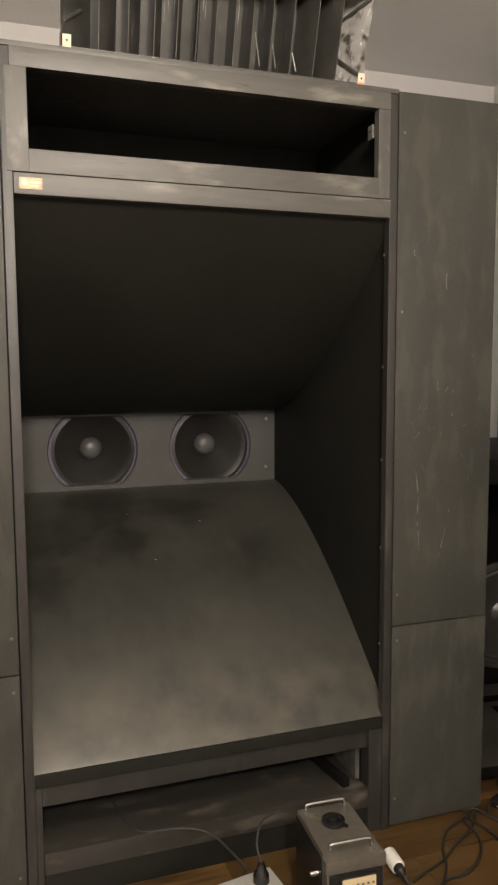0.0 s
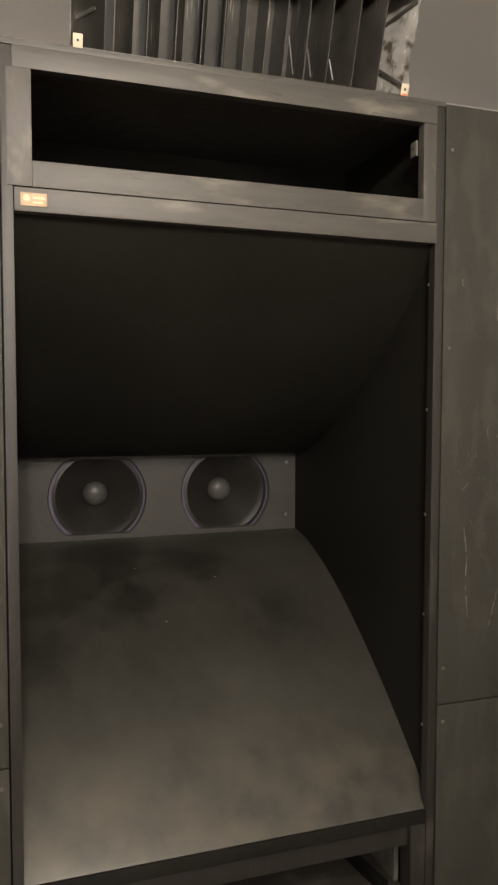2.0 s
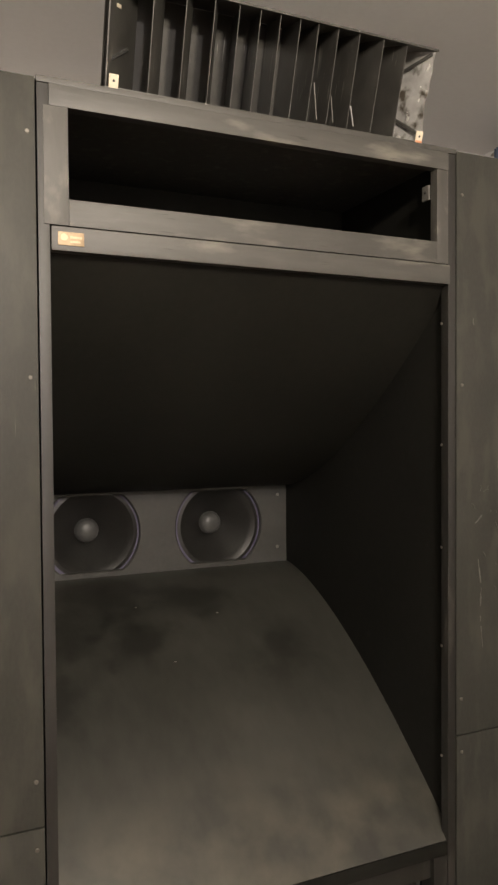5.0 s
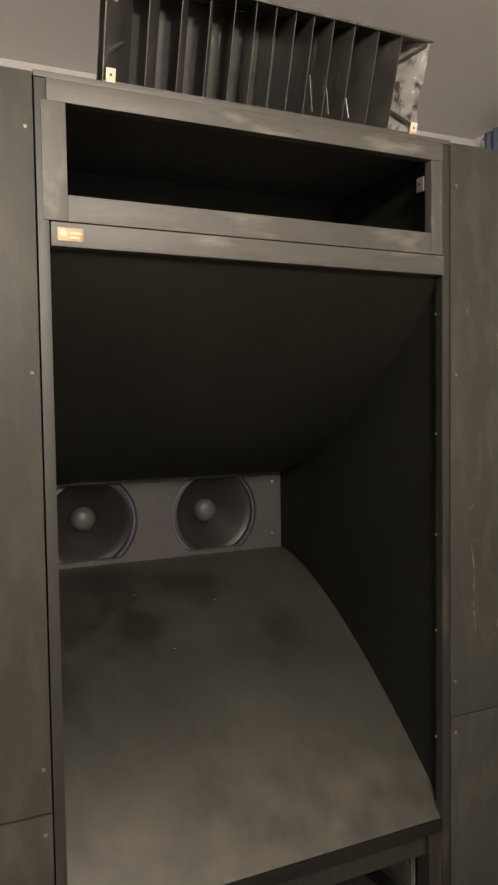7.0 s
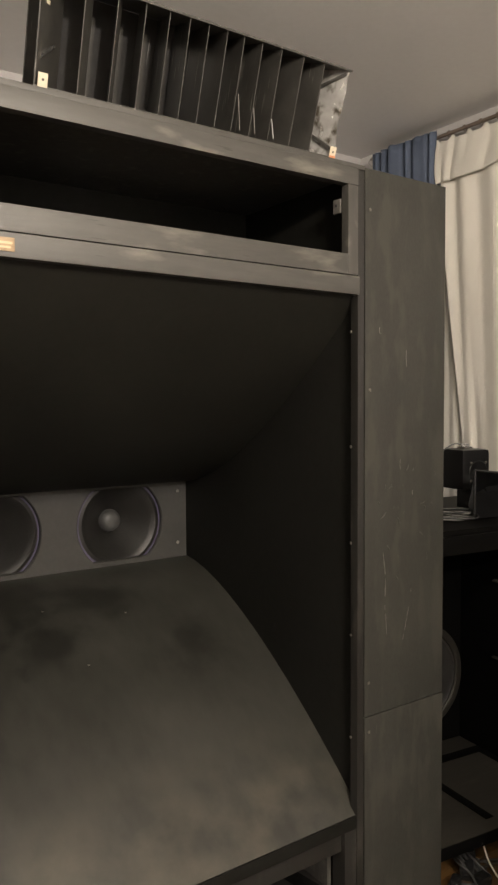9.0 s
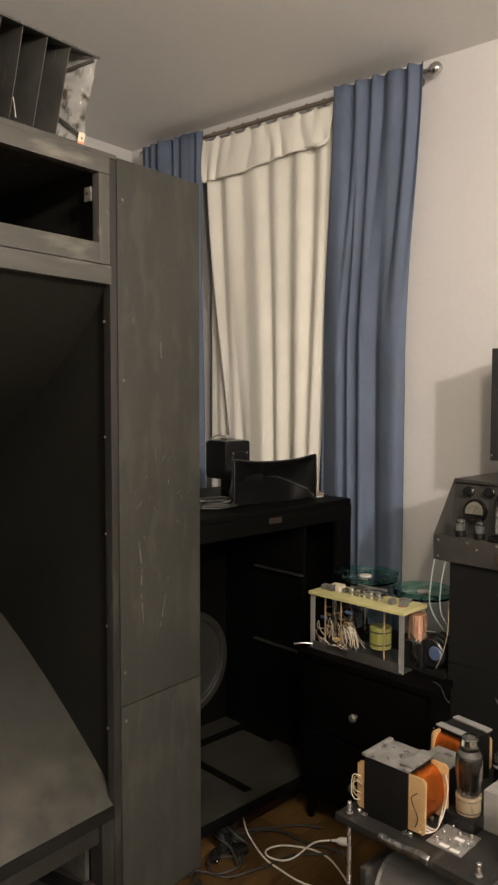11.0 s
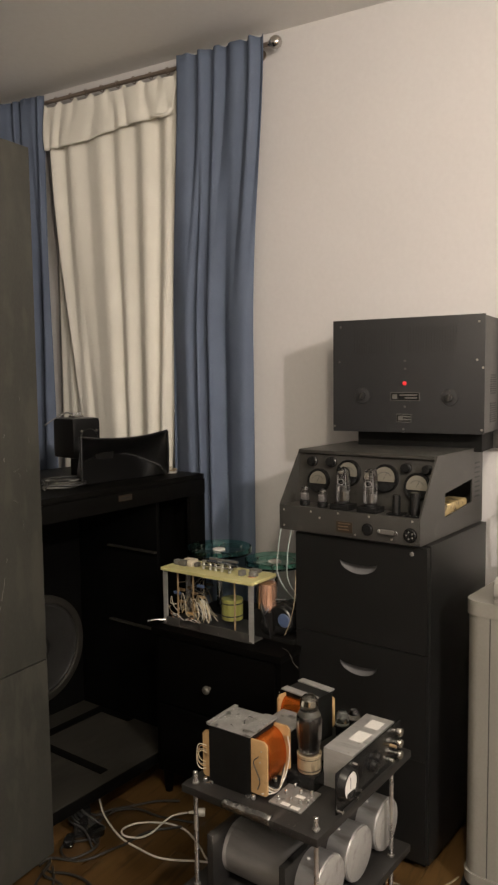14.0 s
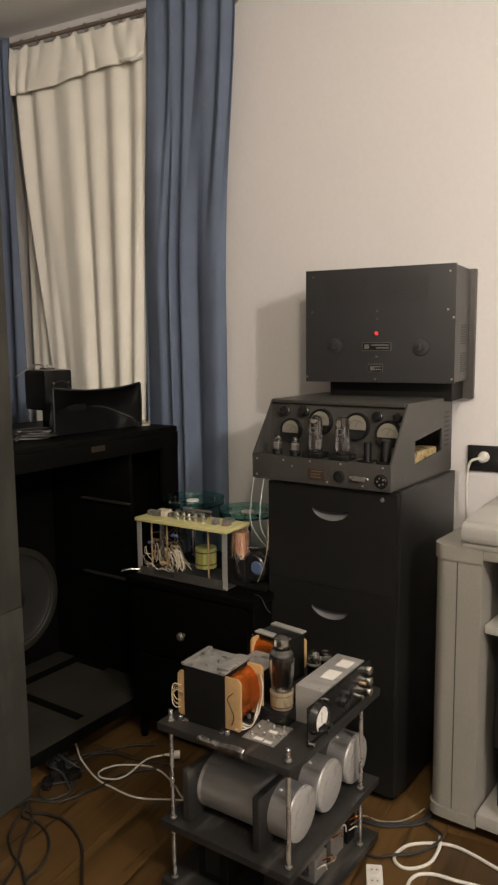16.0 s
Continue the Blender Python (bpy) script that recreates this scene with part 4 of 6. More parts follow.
        part("wire", cord([(0.05, y0 + 0.022, top - 0.045), (0.02, y0 + 0.014, top - 0.006), (0.008, y0 - 0.2 * reach, top), (0.004, y0 - 0.8 * reach, 0.082), (0.006, y0 - 0.9 * reach, 0.058), (0.014, y0 - 0.5 * reach, 0.042)], 0.0016, 8, 6), (IVORY, CORD_WHITE, AGED)[k % 3], s)
    for k in range(9):
        y0 = rnd.uniform(0.05, 0.17)
        part("wire", cord([(0.03, y0 + 0.02, 0.030), (0.006, y0 + rnd.uniform(0, 0.02), rnd.uniform(0.03, 0.05)), (0.004, y0 - 0.01, rnd.uniform(0.028, 0.048)), (0.014, y0 - 0.03, 0.026)], 0.0014, 7, 6), (CORD_WHITE, INK, COPPER)[k % 3], s)
    for k in range(14):
        y = rnd.uniform(0.0, 0.18)
        part("component", rod(0.006, 0.03, (rnd.uniform(0.02, 0.1), y, rnd.uniform(0.03, 0.17)), "y", 12), (GOLD, INK, BLUE_CAP, TAN)[k % 4], s)
    for y, x, ln, hgt, mat in ((0.185, 0.05, 0.022, 0.018, PALE), (0.152, 0.045, 0.03, 0.020, GREY_METAL), (0.118, 0.05, 0.022, 0.022, IVORY), (0.095, 0.06, 0.014, 0.016, GREY_METAL),
                            (-0.125, 0.045, 0.018, 0.020, PALE), (-0.168, 0.055, 0.026, 0.018, PALE), (0.16, 0.10, 0.05, 0.014, IVORY), (-0.14, 0.11, 0.04, 0.012, GREY_METAL)):
        part("terminal_block", bx(x, x + 0.026, y - ln / 2, y + ln / 2, 0.2245, 0.2245 + hgt, 0.003), mat, board)
    for y, z in ((0.0, 0.236), (-0.01, 0.252)):
        part("bridge", bx(0.05, 0.060, -0.085 - y, 0.065 + y, z, z + 0.008, 0.002), STEEL, board)
        part("bridge", bx(0.095, 0.103, -0.075, 0.055, z, z + 0.008, 0.002), GREY_METAL, board)
    for y in (-0.07, -0.035, -0.005, 0.02, 0.052):
        part("pillar", rod(0.006, 0.034, (0.056, y, 0.2245), "z", 10), STEEL, board)
        part("lug", bx(0.066, 0.094, y - 0.004, y + 0.004, 0.240, 0.246, 0.001), BAKELITE, board)
    part("copper_foot", rod(0.016, 0.003, (0.06, -0.168, 0.2245), "z", 20), COPPER, board)
    part("ring_terminal", rod(0.012, 0.004, (0.08, 0.0, 0.247), "z", 16), PAPER, board)
    part("toggle", cord([(-0.002, w - 0.01, 0.02), (-0.03, w + 0.02, 0.022), (-0.045, w + 0.045, 0.016)], 0.004, 6, 8), STEEL, s)
    return s


power_chassis()
k = thing("motor_capacitor", "black round capacitor with a blue end beside the open chassis", "capacitor", at(1.88, 1.60, 0.659, -5) @ Matrix.Diagonal((1.2, 1.2, 1.2, 1.0)))
part("body", lathe([(0, -0.042), (0.040, -0.042), (0.044, -0.038), (0.044, -0.020), (0.047, -0.016), (0.047, 0.020), (0.044, 0.024), (0.044, 0.050), (0, 0.050)], (0, 0.0, 0.062), "x", 32), BAKELITE, k)
part("end_disc", lathe([(0, -0.046), (0.018, -0.046), (0.021, -0.043), (0.021, -0.0425), (0, -0.0425)], (0, -0.018, 0.066), "x", 28), BLUE_CAP, k, "blue round end")
part("clamp", bx(-0.05, 0.05, -0.052, 0.052, 0.0, 0.0145, 0.002), BLACK, k)
part("strap", lathe([(0.0475, -0.006), (0.0495, -0.005), (0.0495, 0.005), (0.0475, 0.006)], (0, 0, 0.062), "x", 32), CABINET, k)
part("wire", cord([(-0.058, -0.030, 0.030), (-0.064, -0.052, 0.075), (-0.060, -0.064, 0.13), (-0.045, -0.060, 0.185), (-0.02, -0.045, 0.215)], 0.0014), CERAMIC, k)
for j in range(4):
    part("wire", cord([(-0.05, 0.045 - 0.006 * j, 0.012), (-0.060 - 0.003 * j, 0.050 - 0.008 * j, 0.05), (-0.05, 0.036 + 0.006 * j, 0.09 + 0.008 * j), (0.0, 0.03 - 0.01 * j, 0.115)], 0.003, 6, 6), BAKELITE, k)
for x, y, rr, low in ((2.09, 2.015, 0.135, 0.0), (2.09, 1.757, 0.118, -0.022)):
    g = thing("acrylic_disc", "round teal acrylic disc on a thin stem behind the chassis", "disc", at(x, y, 0.659), "acrylic discs")
    h = 0.226 + low
    part("stem", rod(0.012, h - 0.001, (0, 0, 0), "z", 16), STEEL, g)
    plate = part("disc", lathe([(0.012, h), (rr - 0.002, h), (rr, h + 0.002), (rr, h + 0.006), (rr - 0.002, h + 0.008), (0.012, h + 0.008)], n=56), TEAL, g, "teal see-through disc")
    part("rim", lathe([(rr - 0.006, h + 0.0085), (rr - 0.001, h + 0.0085), (rr - 0.001, h + 0.024), (rr - 0.003, h + 0.025), (rr - 0.006, h + 0.0085)], n=56), TEAL, g)
    part("hub", rod(0.026, 0.007, (0, 0, h + 0.0085), "z", 24), PAPER, g, "white hub")
    for q in range(6):
        a = math.radians(60 * q + 20)
        part("stud", rod(0.0035, 0.010, (rr * 0.72 * math.cos(a), rr * 0.72 * math.sin(a), h + 0.0085), "z", 10), CHROME, plate)
    for a in (0.5, 2.4, 4.1):
        part("spoke", bx(0.03, rr - 0.012, -0.006, 0.006, h + 0.0085, h + 0.0115, 0.001, m=Matrix.Rotation(a, 4, "Z")), TEAL, plate)


# ---- filing cabinet and meter console ----
CON = at(1.82, 1.593, 0, -7.5)
# local x: depth, local -y: along the front


def filing_cabinet():
    s = thing("filing_cabinet", "black steel three-drawer filing cabinet with crescent recessed grips", "filing cabinet", CON.copy())
    a, b = -0.545, -0.050
    part("carcass", bx(0.042, 0.525, a, b, 0.02, 1.068, 0.004), CABINET, s)
    part("plinth", bx(0.06, 0.50, a + 0.02, b - 0.02, 0.0, 0.0195, 0.001), BLACK, s)
    for z0, z1 in ((0.035, 0.372), (0.3745, 0.7185), (0.721, 1.062)):
        # the grip is a crescent cut into the drawer's front
        zc, ya, yb, n = z1 - 0.072, a + 0.004, b - 0.004, 24
        angles = [math.pi * k / n for k in range(n + 1)]
        lower = [(-0.300 + 0.070 * math.cos(t), zc - 0.042 * math.sin(t)) for t in angles]
        upper = [(-0.300 + 0.070 * math.cos(t), zc - 0.012 * math.sin(t)) for t in angles]
        bm = prism([(ya, zc), (ya, z1), (yb, z1), (yb, zc)] + upper, 0.020, 0.0415)
        bm = prism([(yb, z0), (ya, z0), (ya, zc)] + lower[::-1] + [(yb, zc)], 0.020, 0.0415, bm=bm)
        dr = part("drawer", bm, CABINET, s)
        bm = bmesh.new()
        rows = [[bm.verts.new((0.0205 + 0.019 * f ** 0.6, p[0] + (q[0] - p[0]) * f, p[1] + (q[1] - p[1]) * f)) for p, q in zip(lower, upper)] for f in (0, 0.15, 0.35, 0.6, 0.8, 1.0)]
        for p, q in zip(rows, rows[1:]):
            for k in range(n):
                bm.faces.new((p[k], p[k + 1], q[k + 1], q[k]))
        part("grip", bm, GRIP, dr, "grey crescent grip recess")
    part("lock", rod(0.007, 0.006, (0.015, a + 0.055, 1.040), "x", 16), GREY_METAL, s)
    return s


filing_cabinet()


def console():
    s = thing("meter_console", "dark steel amplifier console with four round meters and glass valves", "amplifier", CON.copy())
    W, D, z0, z1, z2 = 0.526, 0.53, 1.070, 1.156, 1.340
    side = [(0.0, z0), (0.0, z1), (0.128, z2), (D, z2), (D, z0)]
    part("cheek", prism(side, -0.006, 0.0, "y", 0.001), CRACKLE, s)
    # the other cheek has an opening
    hole = [(0.19, 1.132), (0.19, 1.212), (0.43, 1.234), (0.43, 1.152)]
    y0, y1 = -W, -W + 0.006
    for out in ([(0.0, z0), (0.0, z1), (0.128, z2), (0.19, z2), hole[1], hole[0], (0.19, z0)], [hole[1], (0.19, z2), (0.43, z2), hole[2]], [(0.19, z0), hole[0], hole[3], (0.43, z0)], [(0.43, z0), (0.43, z2), (D, z2), (D, z0)]):
        part("cheek_piece", prism(out, y0, y1, "y"), CRACKLE, s)
    part("packet", bx(0.235, 0.44, -W + 0.02, -W + 0.09, 1.10, 1.166, 0.012), YELLOW_THING, s, "torn yellow packet inside")
    part("top_plate", bx(0.120, D, -W + 0.0065, -0.0065, z2 - 0.004, z2, 0.001), CRACKLE, s)
    part("top_lip", bx(0.114, 0.128, -W + 0.0065, -0.0065, z2 - 0.012, z2 - 0.0005, 0.002), PANEL, s)
    part("base_plate", bx(0.002, D, -W + 0.0065, -0.0065, z0, z0 + 0.004, 0.0), CRACKLE, s)
    part("back_plate", bx(D - 0.004, D, -W + 0.0065, -0.0065, z0 + 0.005, z2 - 0.005, 0), CRACKLE, s)
    lip = part("front_lip", bx(0.0, 0.006, -W + 0.0065, -0.0065, z0 + 0.0045, z1, 0.002), CRACKLE, s)
    part("ledge", bx(0.0065, 0.108, -W + 0.0065, -0.0065, z1 - 0.006, z1 - 0.002, 0.0005), CRACKLE, s)
    lean = math.atan2(0.024, z2 - 0.014 - z1)
    pm = Matrix.Translation((0.100, 0, z1 - 0.002)) @ Matrix.Rotation(lean, 4, "Y")
    h = (z2 - z1) - 0.012
    pan = part("meter_panel", bx(0.0, 0.004, -W + 0.0065, -0.0065, 0, h, 0, m=pm), PANEL, s, "black meter panel")

    def on_panel(y, z):
        return pm @ Matrix.Translation((0, y, z))

    def place(bm, m):
        bmesh.ops.transform(bm, matrix=m, verts=bm.verts)
        return bm

    for y, z, rr in ((-0.096, 0.080, 0.043), (-0.213, 0.114, 0.046), (-0.352, 0.106, 0.047), (-0.468, 0.086, 0.046)):
        m = on_panel(y, z)
        g = part("meter", place(lathe([(0, -0.012), (rr - 0.006, -0.012), (rr - 0.006, -0.016), (rr - 0.002, -0.016), (rr, -0.010), (rr, 0), (0, 0)], axis="x", n=36), m), BAKELITE, pan, "round black meter")
        q = rr - 0.010
        face = [(q * math.cos(t), q * math.sin(t)) for t in [math.radians(a) for a in range(-18, 199, 8)]]
        part("dial", place(prism(face, -0.0145, -0.0125, "x"), m), DIAL, g, "cream dial")
        part("scale_arc", place(prism([(0.7 * q * math.cos(t), 0.55 * q * math.sin(t)) for t in [math.radians(a) for a in range(20, 161, 10)]] + [(0.66 * q * math.cos(t), 0.51 * q * math.sin(t)) for t in [math.radians(a) for a in range(160, 19, -10)]], -0.0155, -0.0150, "x"), m), INK, g)
        part("needle", place(bx(-0.0158, -0.0150, -0.0007, 0.0007, -0.004, 0.55 * q, 0, m=Matrix.Rotation(radians(28), 4, "X")), m), INK, g)
    for y, z, rr in ((-0.066, 0.146, 0.018), (-0.143, 0.148, 0.019), (-0.425, 0.143, 0.017), (-0.498, 0.142, 0.016)):
        part("knob", place(lathe([(0, -0.024), (rr * 0.8, -0.023), (rr * 0.85, -0.010), (rr, -0.008), (rr, 0), (0, 0)], axis="x", n=24), on_panel(y, z)), BAKELITE, pan)
    # valves on the ledge
    zl = z1 - 0.0015
    for y, x, rr, hh in ((-0.080, 0.040, 0.0145, 0.066), (-0.153, 0.038, 0.0145, 0.064)):
        v = part("small_valve", rod(0.018, 0.018, (x, y, zl), "z", 20), BAKELITE, s)
        part("bulb", shell([(rr, 0.018), (rr, hh - 0.012), (rr * 0.85, hh - 0.005), (rr * 0.4, hh), (0, hh + 0.002)], (x, y, zl)), CLEAR, v, "clear glass bulb")
        part("inner_plate", bx(x - 0.006, x + 0.006, y - 0.008, y + 0.008, zl + 0.020, zl + 0.042, 0.002), SILVERED, v)
    for y, x in ((-0.232, 0.040), (-0.334, 0.040)):
        v = part("large_valve", bx(x - 0.030, x + 0.030, y - 0.036, y + 0.036, zl, zl + 0.020, 0.004), BAKELITE, s)
        part("valve_base", rod(0.022, 0.008, (x, y, zl + 0.0205), "z", 24), BAKELITE, v)
        part("bulb", shell([(0.021, 0.029), (0.0235, 0.040), (0.0235, 0.118), (0.0215, 0.132), (0.013, 0.141), (0, 0.144)], (x, y, zl), 28), CLEAR, v, "tall clear glass bulb")
        part("anode", bx(x - 0.005, x + 0.005, y - 0.011, y + 0.004, zl + 0.032, zl + 0.062, 0.002), SILVERED, v, "bright silvered electrode")
        part("stem", rod(0.006, 0.05, (x, y, zl + 0.030), "z", 12), GREY_METAL, v)
        for dy in (-0.008, 0.008):
            part("support_wire", rod(0.0009, 0.08, (x - 0.004, y + dy, zl + 0.034), "z", 6), STEEL, v)
        part("getter_ring", lathe([(0.009, 0), (0.010, 0.001), (0.009, 0.002), (0.008, 0.001), (0.009, 0)], (x - 0.012, y, zl + 0.094), "x", 20), SILVERED, v)
    for y, rr, hh in ((-0.424, 0.013, 0.064), (-0.488, 0.016, 0.076)):
        v = part("relay_can", rod(rr, hh, (0.045, y, zl), "z", 22), BAKELITE, s)
        part("can_foot", bx(0.02, 0.07, y - 0.024, y + 0.024, zl - 0.0, zl + 0.006, 0.001), BAKELITE, v)
    # fittings on the front lip
    def lathe_front(y, z, rr, mat, name):
        return part(name, lathe([(0, -0.006), (rr * 0.75, -0.006), (rr * 0.85, -0.003), (rr, -0.003), (rr, 0), (0, 0)], (-0.0005, y, z), "x", 24), mat, lip)
    t = part("brown_plate", bx(-0.0025, -0.0005, -0.290, -0.230, 1.086, 1.122, 0.0005), BROWN_TAG, lip, "brown maker's plate")
    for z, e in ((1.114, 0.0), (1.104, 0.008), (1.094, 0.004)):
        part("print_bar", bx(-0.0035, -0.0025, -0.282 + e, -0.238, z, z + 0.003, 0), TAG_INK, t)
    lathe_front(-0.345, 1.105, 0.020, BAKELITE, "socket")
    c = part("connector", bx(-0.012, -0.0005, -0.440, -0.395, 1.098, 1.112, 0.003), GREY_METAL, lip, "silver connector")
    for y in (-0.388, -0.447):
        part("nut", rod(0.006, 0.007, (-0.008, y, 1.105), "x", 8), STEEL, c)
    k = lathe_front(-0.494, 1.103, 0.023, BAKELITE, "socket")
    for j in range(5):
        part("pin_hole", rod(0.003, 0.001, (-0.0075, -0.494 + 0.011 * math.cos(j * 1.2566), 1.103 + 0.011 * math.sin(j * 1.2566)), "x", 8), GREY_METAL, k)
    for y, z in ((-0.02, 1.14), (-0.13, 1.143), (-0.165, 1.125), (-0.235, 1.147), (-0.35, 1.147), (-0.50, 1.147), (-0.02, 1.085), (-0.30, 1.082), (-0.43, 1.082)):
        part("screw", rod(0.004, 0.002, (-0.0025, y, z), "x", 10), SCREW, lip)
    # vents at the rear of the cheek
    for z in range(8):
        part("vent_slot", bx(0.455, 0.50, -W - 0.001, -W, 1.165 + 0.017 * z, 1.171 + 0.017 * z, 0), INK, s)
    return s


console()
for j, pts in enumerate((((-0.004, -0.006, 1.072), (-0.012, 0.0, 1.0), (0.0, 0.01, 0.90), (0.08, 0.0, 0.80), (0.14, -0.03, 0.76)), ((0.01, -0.03, 1.07), (0.0, -0.02, 0.98), (0.02, -0.01, 0.88), (0.09, -0.02, 0.79)))):
    single("hanging_cord", cord([(a, b - 0.002 - 0.01 * j, c) for a, b, c in pts], 0.0022), CORD_GREEN, "thin pale grey-green cord hanging from the console", "cord", CON.copy())


# ---- amplifier on the wall ----
def wall_amplifier():
    s = thing("wall_amplifier", "black steel wall-mounted amplifier with a red pilot light", "amplifier", ROOM.copy())
    x0, y0, y1, z0, z1 = 2.13, 0.966, 1.521, 1.396, 1.803
    part("cover", bx(x0 + 0.003, 2.372, y0 + 0.003, y1 - 0.003, z0, z1 - 0.003, 0.003), CRACKLE, s)
    part("wall_plate", bx(2.373, EAST, y0 - 0.017, y1 - 0.02, 1.325, 1.803, 0.003), CRACKLE, s)
    part("lower_chassis", bx(x0 + 0.06, 2.3725, y0 + 0.02, y1 - 0.075, 1.327, z0 - 0.001, 0.003), BLACK, s)
    p = part("front_panel", bx(x0 - 0.002, x0 + 0.0025, y0, y1, z0 - 0.002, z1, 0.0015), FRONT, s, "flat black front panel")
    part("pilot_lamp", lathe([(0.0, -0.011), (0.005, -0.009), (0.0072, -0.004), (0.0072, 0)], (x0 - 0.003, 1.245, 1.57), "x", 20), RED, p, "lit red pilot lamp")
    for y, z, w, h in ((1.244, 1.523, 0.108, 0.030), (1.248, 1.446, 0.056, 0.030)):
        t = part("plate", bx(x0 - 0.004, x0 - 0.0025, y - w / 2, y + w / 2, z - h / 2, z + h / 2, 0.0005), FAINT, p, "small printed plate")
        part("plate_ground", bx(x0 - 0.0048, x0 - 0.0042, y - w / 2 + 0.002, y + w / 2 - 0.002, z - h / 2 + 0.002, z + h / 2 - 0.002, 0), BAKELITE, t)
        part("emblem", bx(x0 - 0.0056, x0 - 0.005, y + w / 2 - 0.026, y + w / 2 - 0.008, z - 0.008, z + 0.008, 0), FAINT, t)
        for dz, f in ((0.003, 0.60), (-0.007, 0.42)):
            part("print_bar", bx(x0 - 0.0056, x0 - 0.005, y - w * 0.42, y - w * 0.42 + w * f, z + dz, z + dz + 0.005, 0), FAINT, t)
    for f0, n in ((0.155, 17), (0.515, 19)):
        for j in range(n):
            y = y1 - 0.56 * f0 - 0.0094 * j
            part("vent_slot", bx(x0 - 0.0026, x0 - 0.0021, y - 0.0018, y + 0.0018, z1 - 0.125, z1 - 0.036, 0), SLOT, p)
    for y, z, turned in ((1.404, 1.527, 25), (1.084, 1.52, 0)):
        kn = part("knob", lathe([(0, -0.014), (0.012, -0.013), (0.014, -0.006), (0.029, -0.004), (0.031, 0), (0, 0)], (x0 - 0.0025, y, z), "x", 32), FRONT, p)
        part("knob_mark", bx(x0 - 0.0075, x0 - 0.0068, y - 0.001, y + 0.001, z + 0.016, z + 0.026, 0), FAINT, kn)
        part("pointer", bx(x0 - 0.022, x0 - 0.014, y - 0.0035, y + 0.0035, z - 0.012, z + 0.013, 0.002, m=Matrix.Translation((0, y, z)) @ Matrix.Rotation(radians(turned), 4, "X") @ Matrix.Translation((0, -y, -z))), CRACKLE, kn)
    for y, z in ((1.49, 1.779), (1.495, 1.651), (1.515, 1.413), (0.987, 1.777), (0.992, 1.648), (0.972, 1.621), (0.974, 1.409), (1.244, 1.65), (1.243, 1.622), (1.244, 1.487), (1.249, 1.406)):
        part("screw", rod(0.0042, 0.003, (x0 - 0.005, y, z), "x", 10), SCREW if y < 1.03 or z < 1.45 and y > 1.4 else FAINT, p)
    for col in range(2):
        for j in range(9):
            part("side_slot", bx(2.23, 2.32, y0 + 0.0015, y0 + 0.0028, 1.43 + 0.008 * j + 0.10 * col, 1.434 + 0.008 * j + 0.10 * col, 0), INK, s)
    part("cable", cord([(2.37, y1 - 0.05, 1.40), (2.38, y1 - 0.045, 1.34), (2.385, y1 - 0.05, 1.25), (2.39, y1 - 0.06, 1.16)], 0.004), CORD_BLACK, s)
    return s


wall_amplifier()
k = thing("wall_socket", "black double wall socket with a white plug in it", "socket", ROOM.copy())
part("plate", bx(EAST - 0.012, EAST, 0.79, 0.966, 1.050, 1.148, 0.004), BAKELITE, k)
for y in (0.835, 0.92):
    part("well", lathe([(0.021, -0.001), (0.023, -0.002), (0.023, 0.0), (0.021, 0.0), (0.021, -0.001)], (EAST - 0.012, y, 1.10), "x", 24), INK, k)
k = thing("white_plug", "white mains plug and cord hanging from the wall socket", "plug", ROOM.copy())
part("plug", lathe([(0, -0.036), (0.012, -0.035), (0.019, -0.025), (0.021, 0.0), (0, 0)], (EAST - 0.0145, 0.905, 1.105), "x", 24), WHITE, k)
part("cord", cord([(EAST - 0.045, 0.910, 1.105), (EAST - 0.06, 0.945, 1.09), (EAST - 0.05, 0.958, 1.03), (EAST - 0.045, 0.958, 0.94), (EAST - 0.04, 0.955, 0.80)], 0.005), CORD_WHITE, k)


# ---- open amplifier on a three-deck stand ----
AMP = at(1.35, 1.2855, 0, -6.8)


def deck_stand():
    s = thing("deck_stand", "three black wooden decks on threaded steel rods standing on the floor", "stand", AMP.copy())
    x0, x1, y0, y1 = -0.272, 0.252, -0.217, 0.210
    for z in (0.488, 0.200, 0.018):
        part("deck", bx(x0, x1, y0, y1, z, z + 0.022, 0.004), BLACKWOOD, s)
    rnd, bm, prev = random.Random(17), bmesh.new(), None
    for k in range(27):
        y = 0.068 - 0.150 * k / 26
        lift = 0.0085 * math.exp(-((k - 21) / 5) ** 2) + rnd.uniform(0, 0.0018)
        row = [bm.verts.new((x0 + dx + rnd.uniform(-0.0016, 0.0016), y + rnd.uniform(-0.002, 0.002), z)) for dx, z in ((-0.006, 0.497 + rnd.uniform(-0.003, 0.003)), (-0.0055, 0.5085 + lift * 0.6), (0.003, 0.5125 + lift), (0.014, 0.5115 + 0.6 * lift))]
        if prev:
            for p in range(3):
                bm.faces.new((prev[p], prev[p + 1], row[p + 1], row[p]))
        prev = row
    strip = part("edge_strip", bm, TAPE, s, "crumpled shiny tape on the deck's edge")
    mod = strip.modifiers.new("sheet", "SOLIDIFY")
    mod.thickness = 0.0008
    for x, y in ((-0.243, -0.196), (-0.250, 0.178), (0.165, -0.196), (0.215, 0.178)):
        p = part("rod", rod(0.0062, 0.545, (x, y, 0.0), "z", 16), STEEL, s, "threaded zinc rod")
        for z in (0.512, 0.479, 0.2245, 0.191, 0.042):
            part("nut", rod(0.0100, 0.006, (x, y, z), "z", 6, 0.001), GREY_METAL, p)
    return s


deck_stand()


